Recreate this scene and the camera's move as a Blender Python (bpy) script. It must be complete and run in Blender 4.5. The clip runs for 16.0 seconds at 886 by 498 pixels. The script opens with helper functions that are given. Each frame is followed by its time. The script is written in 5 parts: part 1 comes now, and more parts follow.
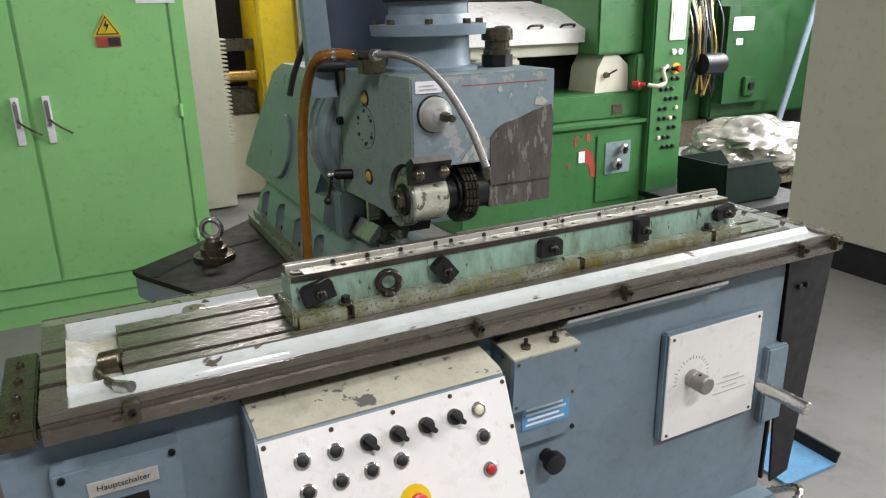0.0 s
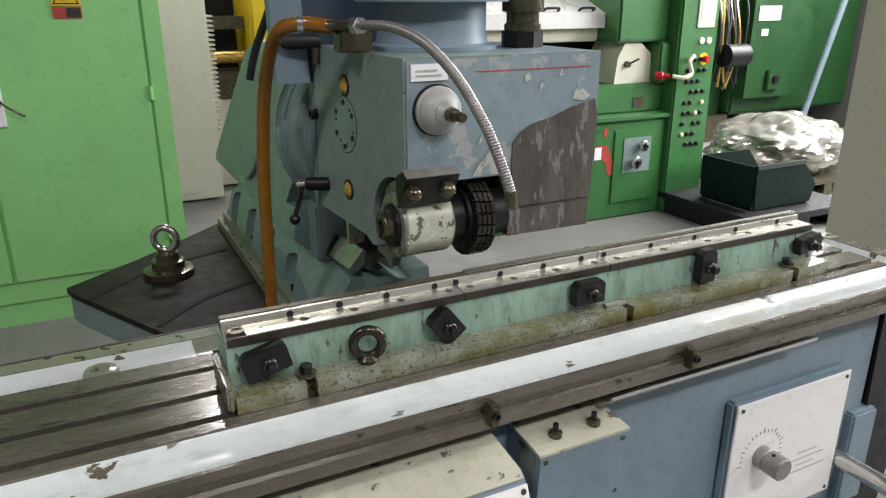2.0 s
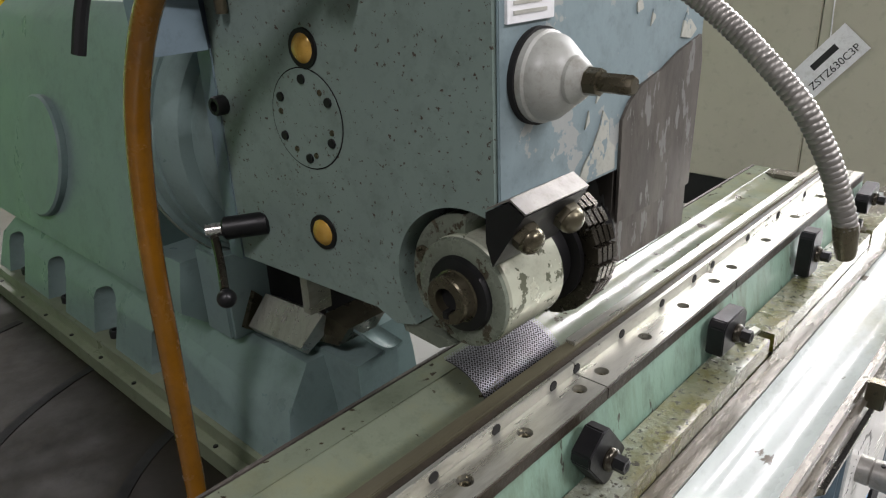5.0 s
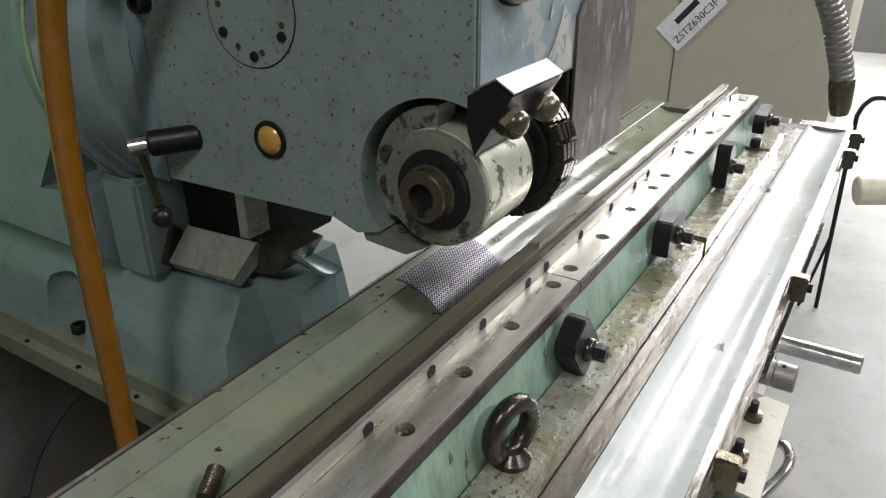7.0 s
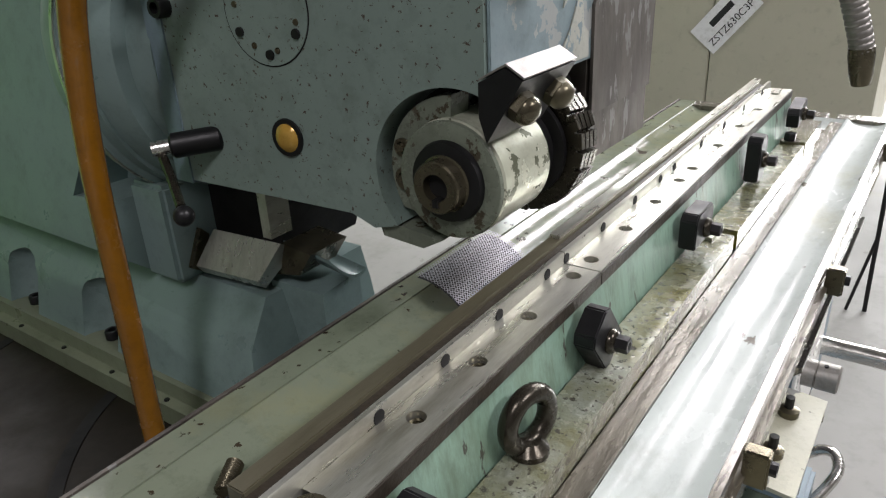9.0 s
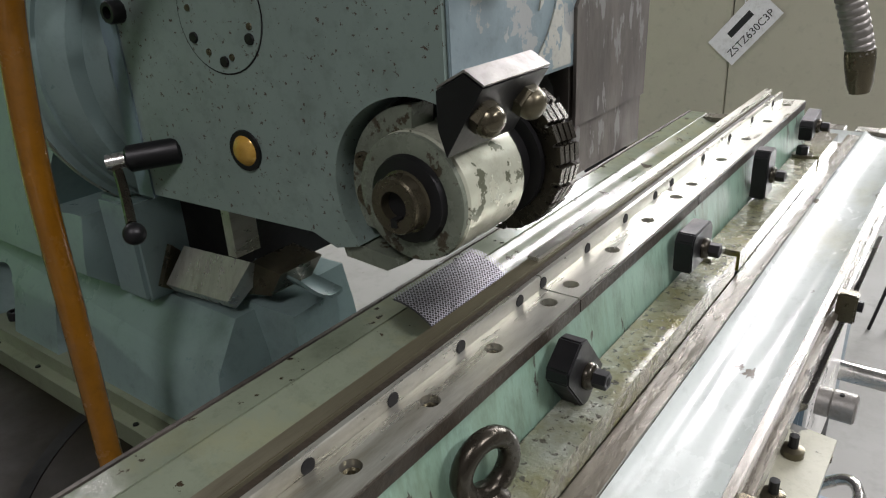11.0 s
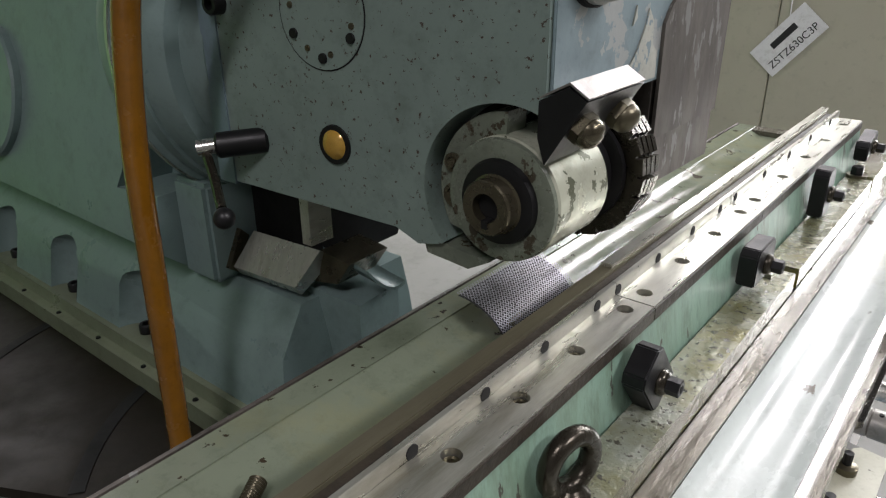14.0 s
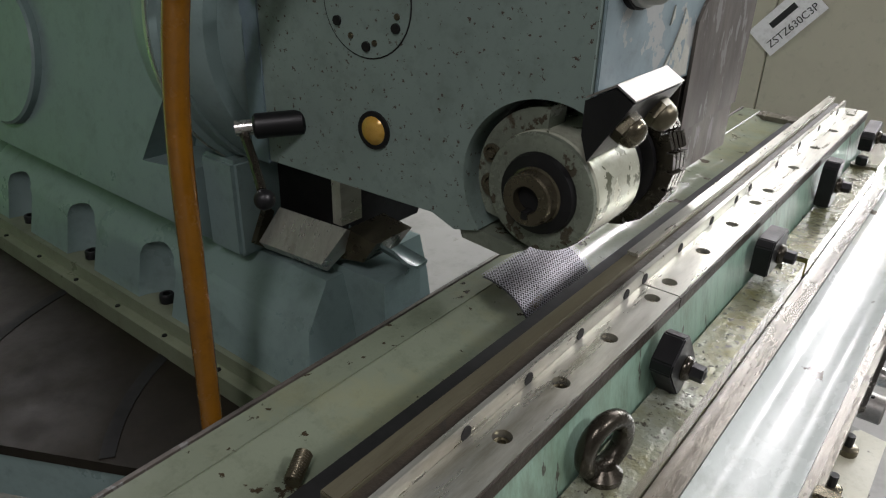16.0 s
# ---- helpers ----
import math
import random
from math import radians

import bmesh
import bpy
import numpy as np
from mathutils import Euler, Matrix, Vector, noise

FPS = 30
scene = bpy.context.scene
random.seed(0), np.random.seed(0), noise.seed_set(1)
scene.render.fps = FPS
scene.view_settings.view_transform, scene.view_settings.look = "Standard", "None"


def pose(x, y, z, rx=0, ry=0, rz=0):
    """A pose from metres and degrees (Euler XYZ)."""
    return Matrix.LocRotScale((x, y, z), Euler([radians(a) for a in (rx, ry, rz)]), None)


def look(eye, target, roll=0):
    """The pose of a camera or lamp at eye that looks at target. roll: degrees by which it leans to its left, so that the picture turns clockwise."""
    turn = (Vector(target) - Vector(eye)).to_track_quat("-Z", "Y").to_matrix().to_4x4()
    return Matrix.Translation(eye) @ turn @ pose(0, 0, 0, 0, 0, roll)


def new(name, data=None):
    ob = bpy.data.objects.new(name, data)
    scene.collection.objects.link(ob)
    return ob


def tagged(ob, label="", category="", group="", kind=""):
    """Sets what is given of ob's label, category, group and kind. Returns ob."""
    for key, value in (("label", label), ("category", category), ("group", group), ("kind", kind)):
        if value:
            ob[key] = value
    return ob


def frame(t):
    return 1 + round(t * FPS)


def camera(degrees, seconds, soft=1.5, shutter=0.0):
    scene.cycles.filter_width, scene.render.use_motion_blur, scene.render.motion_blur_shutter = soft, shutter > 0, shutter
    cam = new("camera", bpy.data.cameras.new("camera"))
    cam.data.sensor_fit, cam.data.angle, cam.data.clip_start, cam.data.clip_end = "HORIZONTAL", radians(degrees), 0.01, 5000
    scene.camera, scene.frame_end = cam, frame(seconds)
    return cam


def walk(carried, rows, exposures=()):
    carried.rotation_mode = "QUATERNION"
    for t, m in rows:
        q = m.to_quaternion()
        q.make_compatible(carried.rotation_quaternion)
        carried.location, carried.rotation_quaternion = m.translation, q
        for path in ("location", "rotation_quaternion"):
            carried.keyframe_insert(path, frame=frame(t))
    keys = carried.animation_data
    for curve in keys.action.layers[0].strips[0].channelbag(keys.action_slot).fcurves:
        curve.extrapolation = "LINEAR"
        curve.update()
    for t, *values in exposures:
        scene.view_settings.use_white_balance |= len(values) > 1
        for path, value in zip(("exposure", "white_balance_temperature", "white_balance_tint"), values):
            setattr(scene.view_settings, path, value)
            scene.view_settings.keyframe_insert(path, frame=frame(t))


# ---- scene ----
cam = camera(63.2, 16.0, soft=1.2)
PATH = [
    (0, (0.137, -0.041, 1.615), (0.991, 1.656, 0.988), -1.3),
    (0.5, (0.128, 0.003, 1.572), (1.015, 1.693, 0.974), -0.9),
    (1, (0.178, 0.117, 1.593), (1.05, 1.789, 0.928), -0.9),
    (1.5, (0.279, 0.264, 1.567), (1.121, 1.956, 0.913), -0.2),
    (2, (0.348, 0.38, 1.567), (1.194, 2.068, 0.907), 0.0),
    (2.5, (0.332, 0.522, 1.564), (1.269, 2.148, 0.874), -0.2),
    (3, (0.281, 0.715, 1.57), (1.346, 2.249, 0.853), -3.4),
    (3.2, (0.27, 0.772, 1.569), (1.379, 2.255, 0.813), -3.0),
    (5.3, (0.352, 1.108, 1.484), (1.776, 2.289, 0.724), -2.2),
    (5.5, (0.333, 1.117, 1.472), (1.827, 2.219, 0.728), -2.0),
    (6, (0.308, 1.146, 1.448), (1.827, 2.158, 0.631), -1.2),
    (6.5, (0.295, 1.159, 1.44), (1.81, 2.137, 0.576), -0.6),
    (7, (0.286, 1.168, 1.428), (1.805, 2.138, 0.56), -0.5),
    (7.5, (0.281, 1.166, 1.428), (1.794, 2.143, 0.558), -0.6),
    (8, (0.276, 1.161, 1.419), (1.778, 2.159, 0.554), -1.5),
    (8.5, (0.274, 1.159, 1.41), (1.771, 2.182, 0.565), -1.9),
    (9, (0.295, 1.148, 1.405), (1.768, 2.218, 0.577), -3.0),
    (11.5, (0.388, 1.134, 1.384), (1.82, 2.284, 0.592), -3.1),
    (12, (0.4, 1.126, 1.382), (1.802, 2.31, 0.586), -2.8),
    (12.5, (0.371, 1.146, 1.396), (1.774, 2.303, 0.563), -1.9),
    (13, (0.347, 1.17, 1.406), (1.761, 2.299, 0.555), -1.3),
    (13.5, (0.33, 1.185, 1.415), (1.741, 2.315, 0.558), -1.1),
    (14, (0.319, 1.176, 1.405), (1.736, 2.331, 0.593), -0.5),
    (14.5, (0.306, 1.205, 1.431), (1.717, 2.31, 0.543), 0.3),
    (15, (0.296, 1.218, 1.436), (1.714, 2.289, 0.519), 1.2),
    (15.5, (0.283, 1.227, 1.441), (1.706, 2.281, 0.51), 1.7),
    (16, (0.274, 1.205, 1.434), (1.686, 2.302, 0.538), 1.5),
]
walk(cam, [(t, look(eye, target, roll)) for t, eye, target, roll in PATH],
     exposures=[(0, 0.05), (2.5, -0.05), (5.5, 0.08), (9, 0.04), (11.5, -0.02), (14, -0.1), (16, -0.24)])

# ---- light ----
world = bpy.data.worlds.new("hall_air")
scene.world = world
world.use_nodes = True
world.node_tree.nodes["Background"].inputs["Color"].default_value = (0.85, 0.92, 1.0, 1)
world.node_tree.nodes["Background"].inputs["Strength"].default_value = 0.015


def strip_light(x, y, z, sx, sy, watts, colour=(1.0, 0.945, 0.985)):
    data = bpy.data.lights.new("ceiling_tube", "AREA")
    data.shape, data.size, data.size_y, data.energy, data.color = "RECTANGLE", sx, sy, watts, colour
    ob = new("ceiling_tube", data)
    ob.matrix_world = pose(x, y, z)
    return ob


# unseen overhead lamps, added where shadows and glare call for light
for lx, ly, watts in ((-1.9, 0.4, 78), (1.2, -1.9, 160), (4.4, -1.6, 70), (1.8, 6.9, 140)):
    strip_light(lx, ly, 4.28, 1.5, 0.3, watts)
# unseen row added so the oily table top reflects a bright ceiling
for ly in (0.2, 1.8, 3.4):
    strip_light(6.5, ly, 4.28, 3.6, 0.35, 130)

# cool area lamp for an assumed, unseen high window band in the end wall
band = strip_light(8.88, 2.4, 3.35, 1.7, 7.6, 1120, (0.96, 0.965, 0.98))
band.matrix_world = pose(8.88, 2.4, 3.35, 0, 68, 0)


# ---- materials ----
def mat(name, colour, rough=0.5, metal=0.0, vary=0.12, scale=6.0, spots=0.0, spot_colour=(0.05, 0.04, 0.03), spot_scale=18.0, bump=0.15, bump_scale=90.0,
        stain=0.0, stain_colour=(0.12, 0.1, 0.05), stain_scale=4.0, stretch=(1, 1, 1), island=0.0, coat=0.0, grime=0.3, shine=0.5):
    """A surface: colour with cloudy variation, sharp chips or spots, soft stains, and fine relief."""
    m = bpy.data.materials.new(name)
    m.use_nodes = True
    nt = m.node_tree
    b = nt.nodes["Principled BSDF"]
    b.inputs["Metallic"].default_value = metal
    b.inputs["Coat Weight"].default_value = coat
    b.inputs["Specular IOR Level"].default_value = shine
    b.inputs["Coat Roughness"].default_value = 0.15
    tc = nt.nodes.new("ShaderNodeTexCoord")
    mp = nt.nodes.new("ShaderNodeMapping")
    mp.inputs["Scale"].default_value = stretch
    nt.links.new(tc.outputs["Object"], mp.inputs["Vector"])

    def noise_tex(sc, detail=6.0, rgh=0.6, off=0.0):
        n = nt.nodes.new("ShaderNodeTexNoise")
        n.noise_dimensions = "4D"
        n.inputs["W"].default_value = off
        n.inputs["Scale"].default_value, n.inputs["Detail"].default_value, n.inputs["Roughness"].default_value = sc, detail, rgh
        nt.links.new(mp.outputs["Vector"], n.inputs["Vector"])
        return n.outputs["Fac"]

    def ramp(fac, lo, hi):
        r = nt.nodes.new("ShaderNodeMapRange")
        r.inputs["From Min"].default_value, r.inputs["From Max"].default_value = lo, hi
        nt.links.new(fac, r.inputs["Value"])
        return r.outputs["Result"]

    def mix(fac, a, c):
        x = nt.nodes.new("ShaderNodeMix")
        x.data_type = "RGBA"
        nt.links.new(fac, x.inputs["Factor"])
        for sock, val in ((x.inputs["A"], a), (x.inputs["B"], c)):
            if isinstance(val, tuple):
                sock.default_value = (*val, 1)
            else:
                nt.links.new(val, sock)
        return x.outputs["Result"]

    dark = tuple(c * (1 - vary) for c in colour)
    light = tuple(min(1.0, c * (1 + vary)) for c in colour)
    col = mix(ramp(noise_tex(scale), 0.3, 0.7), dark, light)
    fine = noise_tex(scale * 14, 3.0, 0.7, 3.1)
    col = mix(ramp(fine, 0.56, 1.0), col, tuple(c * 0.6 for c in colour))
    if grime:
        g = nt.nodes.new("ShaderNodeMath")
        g.operation = "MULTIPLY"
        g.inputs[1].default_value = grime
        nt.links.new(ramp(noise_tex(scale * 4.3, 9.0, 0.74, 7.3), 0.5, 0.68), g.inputs[0])
        col = mix(g.outputs["Value"], col, tuple(c * k for c, k in zip(colour, (0.3, 0.28, 0.22))))
    if stain:
        col = mix(ramp(noise_tex(stain_scale, 8.0, 0.68, 5.5), 0.68 - stain * 0.35, 0.9 - stain * 0.3), col, stain_colour)
    if spots:
        col = mix(ramp(noise_tex(spot_scale, 7.0, 0.62, 9.7), 0.675 - spots * 0.2, 0.690 - spots * 0.2), col, spot_colour)
    nt.links.new(col, b.inputs["Base Color"])
    rr = nt.nodes.new("ShaderNodeMapRange")
    rr.inputs["From Min"].default_value, rr.inputs["From Max"].default_value = 0.3, 0.7
    rr.inputs["To Min"].default_value, rr.inputs["To Max"].default_value = max(0.05, rough - 0.1), min(1.0, rough + 0.12)
    nt.links.new(noise_tex(scale * 2.3, 6, 0.65, 1.7), rr.inputs["Value"])
    nt.links.new(rr.outputs["Result"], b.inputs["Roughness"])
    bp = nt.nodes.new("ShaderNodeBump")
    bp.inputs["Strength"].default_value, bp.inputs["Distance"].default_value = bump, 0.002
    nt.links.new(noise_tex(bump_scale, 3, 0.6, 2.2), bp.inputs["Height"])
    nt.links.new(bp.outputs["Normal"], b.inputs["Normal"])
    return m


BLUE = mat("blue_grey_paint", (0.175, 0.24, 0.28), 0.38, vary=0.1, scale=5, stain=0.1, stain_colour=(0.1, 0.12, 0.1), stain_scale=7)
HEADP = mat("head_paint", (0.215, 0.282, 0.255), 0.36, vary=0.1, scale=6, spots=0.3, spot_colour=(0.06, 0.04, 0.028), spot_scale=170, stain=0.3, stain_colour=(0.13, 0.15, 0.12), stain_scale=5)
CHIP = mat("chipped_paint", (0.21, 0.28, 0.30), 0.42, vary=0.1, scale=6, spots=0.5, spot_colour=(0.33, 0.35, 0.34), spot_scale=24, stain=0.1)
RUSTY = mat("worn_cast_iron", (0.11, 0.098, 0.085), 0.5, 0.35, 0.45, 14, spots=0.5, spot_colour=(0.2, 0.2, 0.19), spot_scale=44, stretch=(1, 1, 0.3), grime=0.6)
TEAL = mat("teal_grey_paint", (0.20, 0.275, 0.265), 0.33, vary=0.07, scale=4, stain=0.08, stain_colour=(0.14, 0.17, 0.14), bump=0.08, bump_scale=160)
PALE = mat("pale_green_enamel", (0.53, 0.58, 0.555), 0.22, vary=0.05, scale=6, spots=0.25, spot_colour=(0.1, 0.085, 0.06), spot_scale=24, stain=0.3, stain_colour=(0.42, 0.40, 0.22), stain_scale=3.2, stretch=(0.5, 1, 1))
OLIVE = mat("dirty_olive_enamel", (0.20, 0.225, 0.155), 0.35, vary=0.12, scale=6, spots=0.2, spot_colour=(0.08, 0.07, 0.04), spot_scale=15, stain=0.3, stain_colour=(0.16, 0.16, 0.09))
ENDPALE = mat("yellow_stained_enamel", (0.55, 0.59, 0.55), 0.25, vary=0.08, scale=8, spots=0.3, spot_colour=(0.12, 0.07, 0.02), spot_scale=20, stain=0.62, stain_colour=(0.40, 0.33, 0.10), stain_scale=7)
# darker copy of the pale enamel: oil stains plus shade put into the colour
PALE2 = mat("oily_enamel_shaded", (0.185, 0.215, 0.155), 0.14, vary=0.1, scale=6, spots=0.34, spot_colour=(0.04, 0.03, 0.018), spot_scale=34, stain=0.6, stain_colour=(0.24, 0.235, 0.12), stain_scale=4)
MINT = mat("mint_green_paint", (0.235, 0.365, 0.285), 0.42, vary=0.14, scale=7, spots=0.32, spot_colour=(0.06, 0.06, 0.045), spot_scale=30, stain=0.55, stain_colour=(0.09, 0.12, 0.06), stain_scale=9, stretch=(1.6, 1, 0.5), grime=0.55)
OILY = mat("oily_flange", (0.29, 0.315, 0.265), 0.24, 0.2, vary=0.25, scale=14, spots=0.54, spot_colour=(0.07, 0.065, 0.05), spot_scale=130, stain=0.9, stain_colour=(0.125, 0.115, 0.012), stain_scale=10, coat=0.8, bump=0.8, grime=0.6, bump_scale=120)
BED = mat("brown_machined_iron", (0.14, 0.128, 0.10), 0.25, 0.45, 0.3, 10, spots=0.25, spot_colour=(0.05, 0.04, 0.03), spot_scale=30, stain=0.45, stain_colour=(0.06, 0.052, 0.036), stain_scale=6, stretch=(0.4, 2.0, 1), bump=0.5, bump_scale=110, coat=0.6)
PLATEIRON = mat("brown_oiled_plate", (0.016, 0.0135, 0.0095), 0.5, 0.0, 0.35, 9, stain=0.4, stain_colour=(0.025, 0.02, 0.012), stain_scale=5, shine=0.13, bump=0.05)
STEEL = mat("ground_steel", (0.60, 0.60, 0.535), 0.3, 0.8, 0.15, 14, stain=0.42, stain_colour=(0.22, 0.19, 0.115), stain_scale=8, stretch=(0.35, 2.5, 1), bump=0.06)
HOSESTEEL = mat("worn_wound_steel", (0.30, 0.29, 0.27), 0.42, 0.7, 0.2, 40)
BRIGHT = mat("polished_steel", (0.62, 0.61, 0.58), 0.22, 0.95, 0.08, 9, stain=0.15, stain_colour=(0.3, 0.26, 0.2))
DULL = mat("grey_oiled_steel", (0.125, 0.112, 0.075), 0.28, 0.75, 0.2, 16, stain=0.4, stain_colour=(0.07, 0.055, 0.04), stain_scale=14)
DRUM = mat("peeled_white_bearing_paint", (0.58, 0.60, 0.48), 0.2, 0.35, 0.1, 9, spots=0.52, spot_colour=(0.15, 0.16, 0.11), spot_scale=34, stain=0.4, stain_colour=(0.38, 0.37, 0.28), stain_scale=12)
MOTTLE = mat("mottled_grey_paint", (0.18, 0.205, 0.16), 0.26, 0.05, 0.2, 14, spots=0.56, spot_colour=(0.065, 0.055, 0.036), spot_scale=34, stain=0.3, stain_colour=(0.1, 0.1, 0.06))
DARKSTEEL = mat("dark_oiled_steel", (0.05, 0.044, 0.033), 0.26, 0.7, 0.25, 18, stain=0.3, stain_colour=(0.03, 0.024, 0.016), stain_scale=16)
BLACK = mat("black_oxide", (0.008, 0.008, 0.009), 0.42, 0.2, 0.3, 14, bump=0.1)
GUNK = mat("brown_oily_grime", (0.03, 0.023, 0.015), 0.5, 0.0, 0.35, 18, spots=0.4, spot_colour=(0.02, 0.017, 0.013), spot_scale=30, bump=0.5, bump_scale=140)
DULLRAIL = mat("greasy_rail", (0.125, 0.115, 0.075), 0.42, 0.35, 0.2, 9, stain=0.5, stain_colour=(0.09, 0.075, 0.05), stain_scale=9, stretch=(0.3, 2, 1))
# near-black colour painted where holes, gaps and hidden faces fall into shade
SHADEBLACK = mat("shade_black", (0.004, 0.004, 0.004), 0.8, 0.0, 0.3, 8)
RUBBER = mat("black_plastic", (0.007, 0.007, 0.008), 0.55, 0.0, 0.3, 10)
BRASS = mat("brass", (0.55, 0.36, 0.1), 0.3, 0.85, 0.2, 30)
GOLDEN = mat("amber_sight_glass", (0.55, 0.33, 0.06), 0.18, 0.25, 0.15, 30, coat=0.6)
CABGREEN = mat("cabinet_green", (0.25, 0.56, 0.2), 0.38, vary=0.06, scale=2.0, bump=0.1, bump_scale=220, grime=0.08)
FARGREEN = mat("dark_machine_green", (0.012, 0.055, 0.014), 0.4, vary=0.15, scale=3.0)
MACHGREEN = mat("machine_green", (0.045, 0.165, 0.048), 0.35, vary=0.1, scale=3.0, stain=0.08, stain_colour=(0.05, 0.1, 0.04))
REDPEEL = mat("red_primer", (0.4, 0.05, 0.035), 0.5, vary=0.2, scale=9)
DARKGREEN = mat("dark_green_plastic", (0.004, 0.016, 0.011), 0.6, shine=0.2, vary=0.15, scale=5)
WHITE = mat("white_enamel_plate", (0.80, 0.80, 0.76), 0.3, vary=0.03, scale=3, bump=0.04, grime=0.08)
CREAM = mat("cream_sheet_metal", (0.47, 0.455, 0.36), 0.42, vary=0.04, scale=1.5, bump=0.05, grime=0.08)
IVORY = mat("ivory_paint", (0.66, 0.65, 0.52), 0.4, vary=0.05, scale=2, grime=0.08)
WORNTOP = mat("worn_cream_top", (0.42, 0.42, 0.32), 0.45, vary=0.15, scale=8, spots=0.5, spot_colour=(0.1, 0.1, 0.09), spot_scale=14, stain=0.4, stain_colour=(0.2, 0.2, 0.15))
YELLOW = mat("yellow_guard", (0.72, 0.52, 0.015), 0.35, vary=0.05, scale=3)
PLATEBLUE = mat("blue_nameplate", (0.12, 0.33, 0.55), 0.4, vary=0.1, scale=20)
CAPGREY = mat("grey_cap_paint", (0.36, 0.37, 0.34), 0.4, vary=0.12, scale=20, stain=0.3, stain_colour=(0.18, 0.17, 0.13), stain_scale=25)
NAVY = mat("dark_blue_paint", (0.035, 0.05, 0.075), 0.4, vary=0.15, scale=6)
PLATEGREY = mat("engraved_plate", (0.5, 0.5, 0.45), 0.4, 0.3, vary=0.1, scale=20)
INK = mat("print_ink", (0.02, 0.02, 0.022), 0.5)
REDBTN = mat("red_plastic", (0.55, 0.02, 0.025), 0.3)
CREAMBTN = mat("cream_plastic", (0.65, 0.62, 0.48), 0.3)
PAPER = mat("white_paper", (0.8, 0.81, 0.82), 0.6, vary=0.03, scale=4)
HOSE = mat("orange_rubber_hose", (0.215, 0.09, 0.006), 0.22, coat=0.4, vary=0.18, scale=12, stain=0.3, stain_colour=(0.2, 0.1, 0.03), stain_scale=9)
FOIL = mat("crumpled_clear_foil", (0.36, 0.35, 0.31), 0.2, 0.5, 0.3, 5, bump=0.9, bump_scale=9, grime=0.08)
CONCRETE = mat("oily_concrete", (0.21, 0.21, 0.195), 0.6, vary=0.16, scale=0.9, stain=0.3, stain_colour=(0.24, 0.23, 0.16), stain_scale=1.1, spots=0.15, spot_colour=(0.17, 0.17, 0.15), spot_scale=7, bump=0.12, bump_scale=40)
FILLER = mat("bare_filler", (0.42, 0.43, 0.38), 0.5, vary=0.12, scale=30, spots=0.58, spot_colour=(0.2, 0.265, 0.285), spot_scale=55)
# wall and ceiling colour kept dark to hold bounced light down
WALLP = mat("hall_plaster", (0.12, 0.12, 0.112), 0.7, vary=0.05, scale=1, grime=0.08)
GLASS = mat("dark_window", (0.12, 0.13, 0.1), 0.12, vary=0.2, scale=2)
PERF = mat("perforated_zinc", (0.24, 0.24, 0.26), 0.35, 0.8, 0.1, 20)


# ---- mesh helpers ----
def thing(name, label, category, group="", kind="", at=(0, 0, 0)):
    return tagged(pose_to(new(name), at), label, category, group, kind)


def pose_to(ob, at):
    ob.location = at
    return ob


def finish(bm, bevel=0.0, seg=2, weld=False):
    if bevel:
        edges = [e for e in bm.edges if len(e.link_faces) == 2 and e.calc_face_angle(0) > 0.5]
        bmesh.ops.bevel(bm, geom=edges, offset=bevel, segments=seg, affect="EDGES", clamp_overlap=True)
    bmesh.ops.recalc_face_normals(bm, faces=bm.faces)
    for f in bm.faces:
        f.smooth = True
    for e in bm.edges:
        e.smooth = len(e.link_faces) == 2 and e.calc_face_angle(0) < 0.62
    return bm


def part(name, bm, material, parent=None, label="", bevel=0.0, seg=2, m=None):
    finish(bm, bevel, seg)
    me = bpy.data.meshes.new(name)
    bm.to_mesh(me)
    bm.free()
    me.materials.append(material)
    ob = new(name, me)
    if parent is not None:
        ob.parent = parent
        ob.matrix_parent_inverse = Matrix.Translation(-parent.location) if parent.type == "EMPTY" else Matrix()
    if m is not None:
        ob.matrix_basis = m
    if label:
        tagged(ob, label)
    return ob


def lone(name, bm, material, label, category, group="", kind="", bevel=0.0, seg=2):
    return tagged(part(name, bm, material, None, "", bevel, seg), label, category, group, kind)


def box(x0, x1, y0, y1, z0, z1, bm=None):
    bm = bm or bmesh.new()
    bmesh.ops.create_cube(bm, size=1, matrix=Matrix.LocRotScale(((x0 + x1) / 2, (y0 + y1) / 2, (z0 + z1) / 2), None, (abs(x1 - x0), abs(y1 - y0), abs(z1 - z0))))
    return bm


def prism(pts, axis, a, b, bm=None):
    """Extrudes a polygon along an axis; the polygon's two coordinates are the other two axes in order."""
    bm = bm or bmesh.new()

    def place(p, w):
        return {"x": (w, p[0], p[1]), "y": (p[0], w, p[1]), "z": (p[0], p[1], w)}[axis]
    lo, hi = [bm.verts.new(place(p, a)) for p in pts], [bm.verts.new(place(p, b)) for p in pts]
    bm.faces.new(lo)
    bm.faces.new(hi[::-1])
    for i in range(len(pts)):
        j = (i + 1) % len(pts)
        bm.faces.new((lo[i], hi[i], hi[j], lo[j]))
    return bm


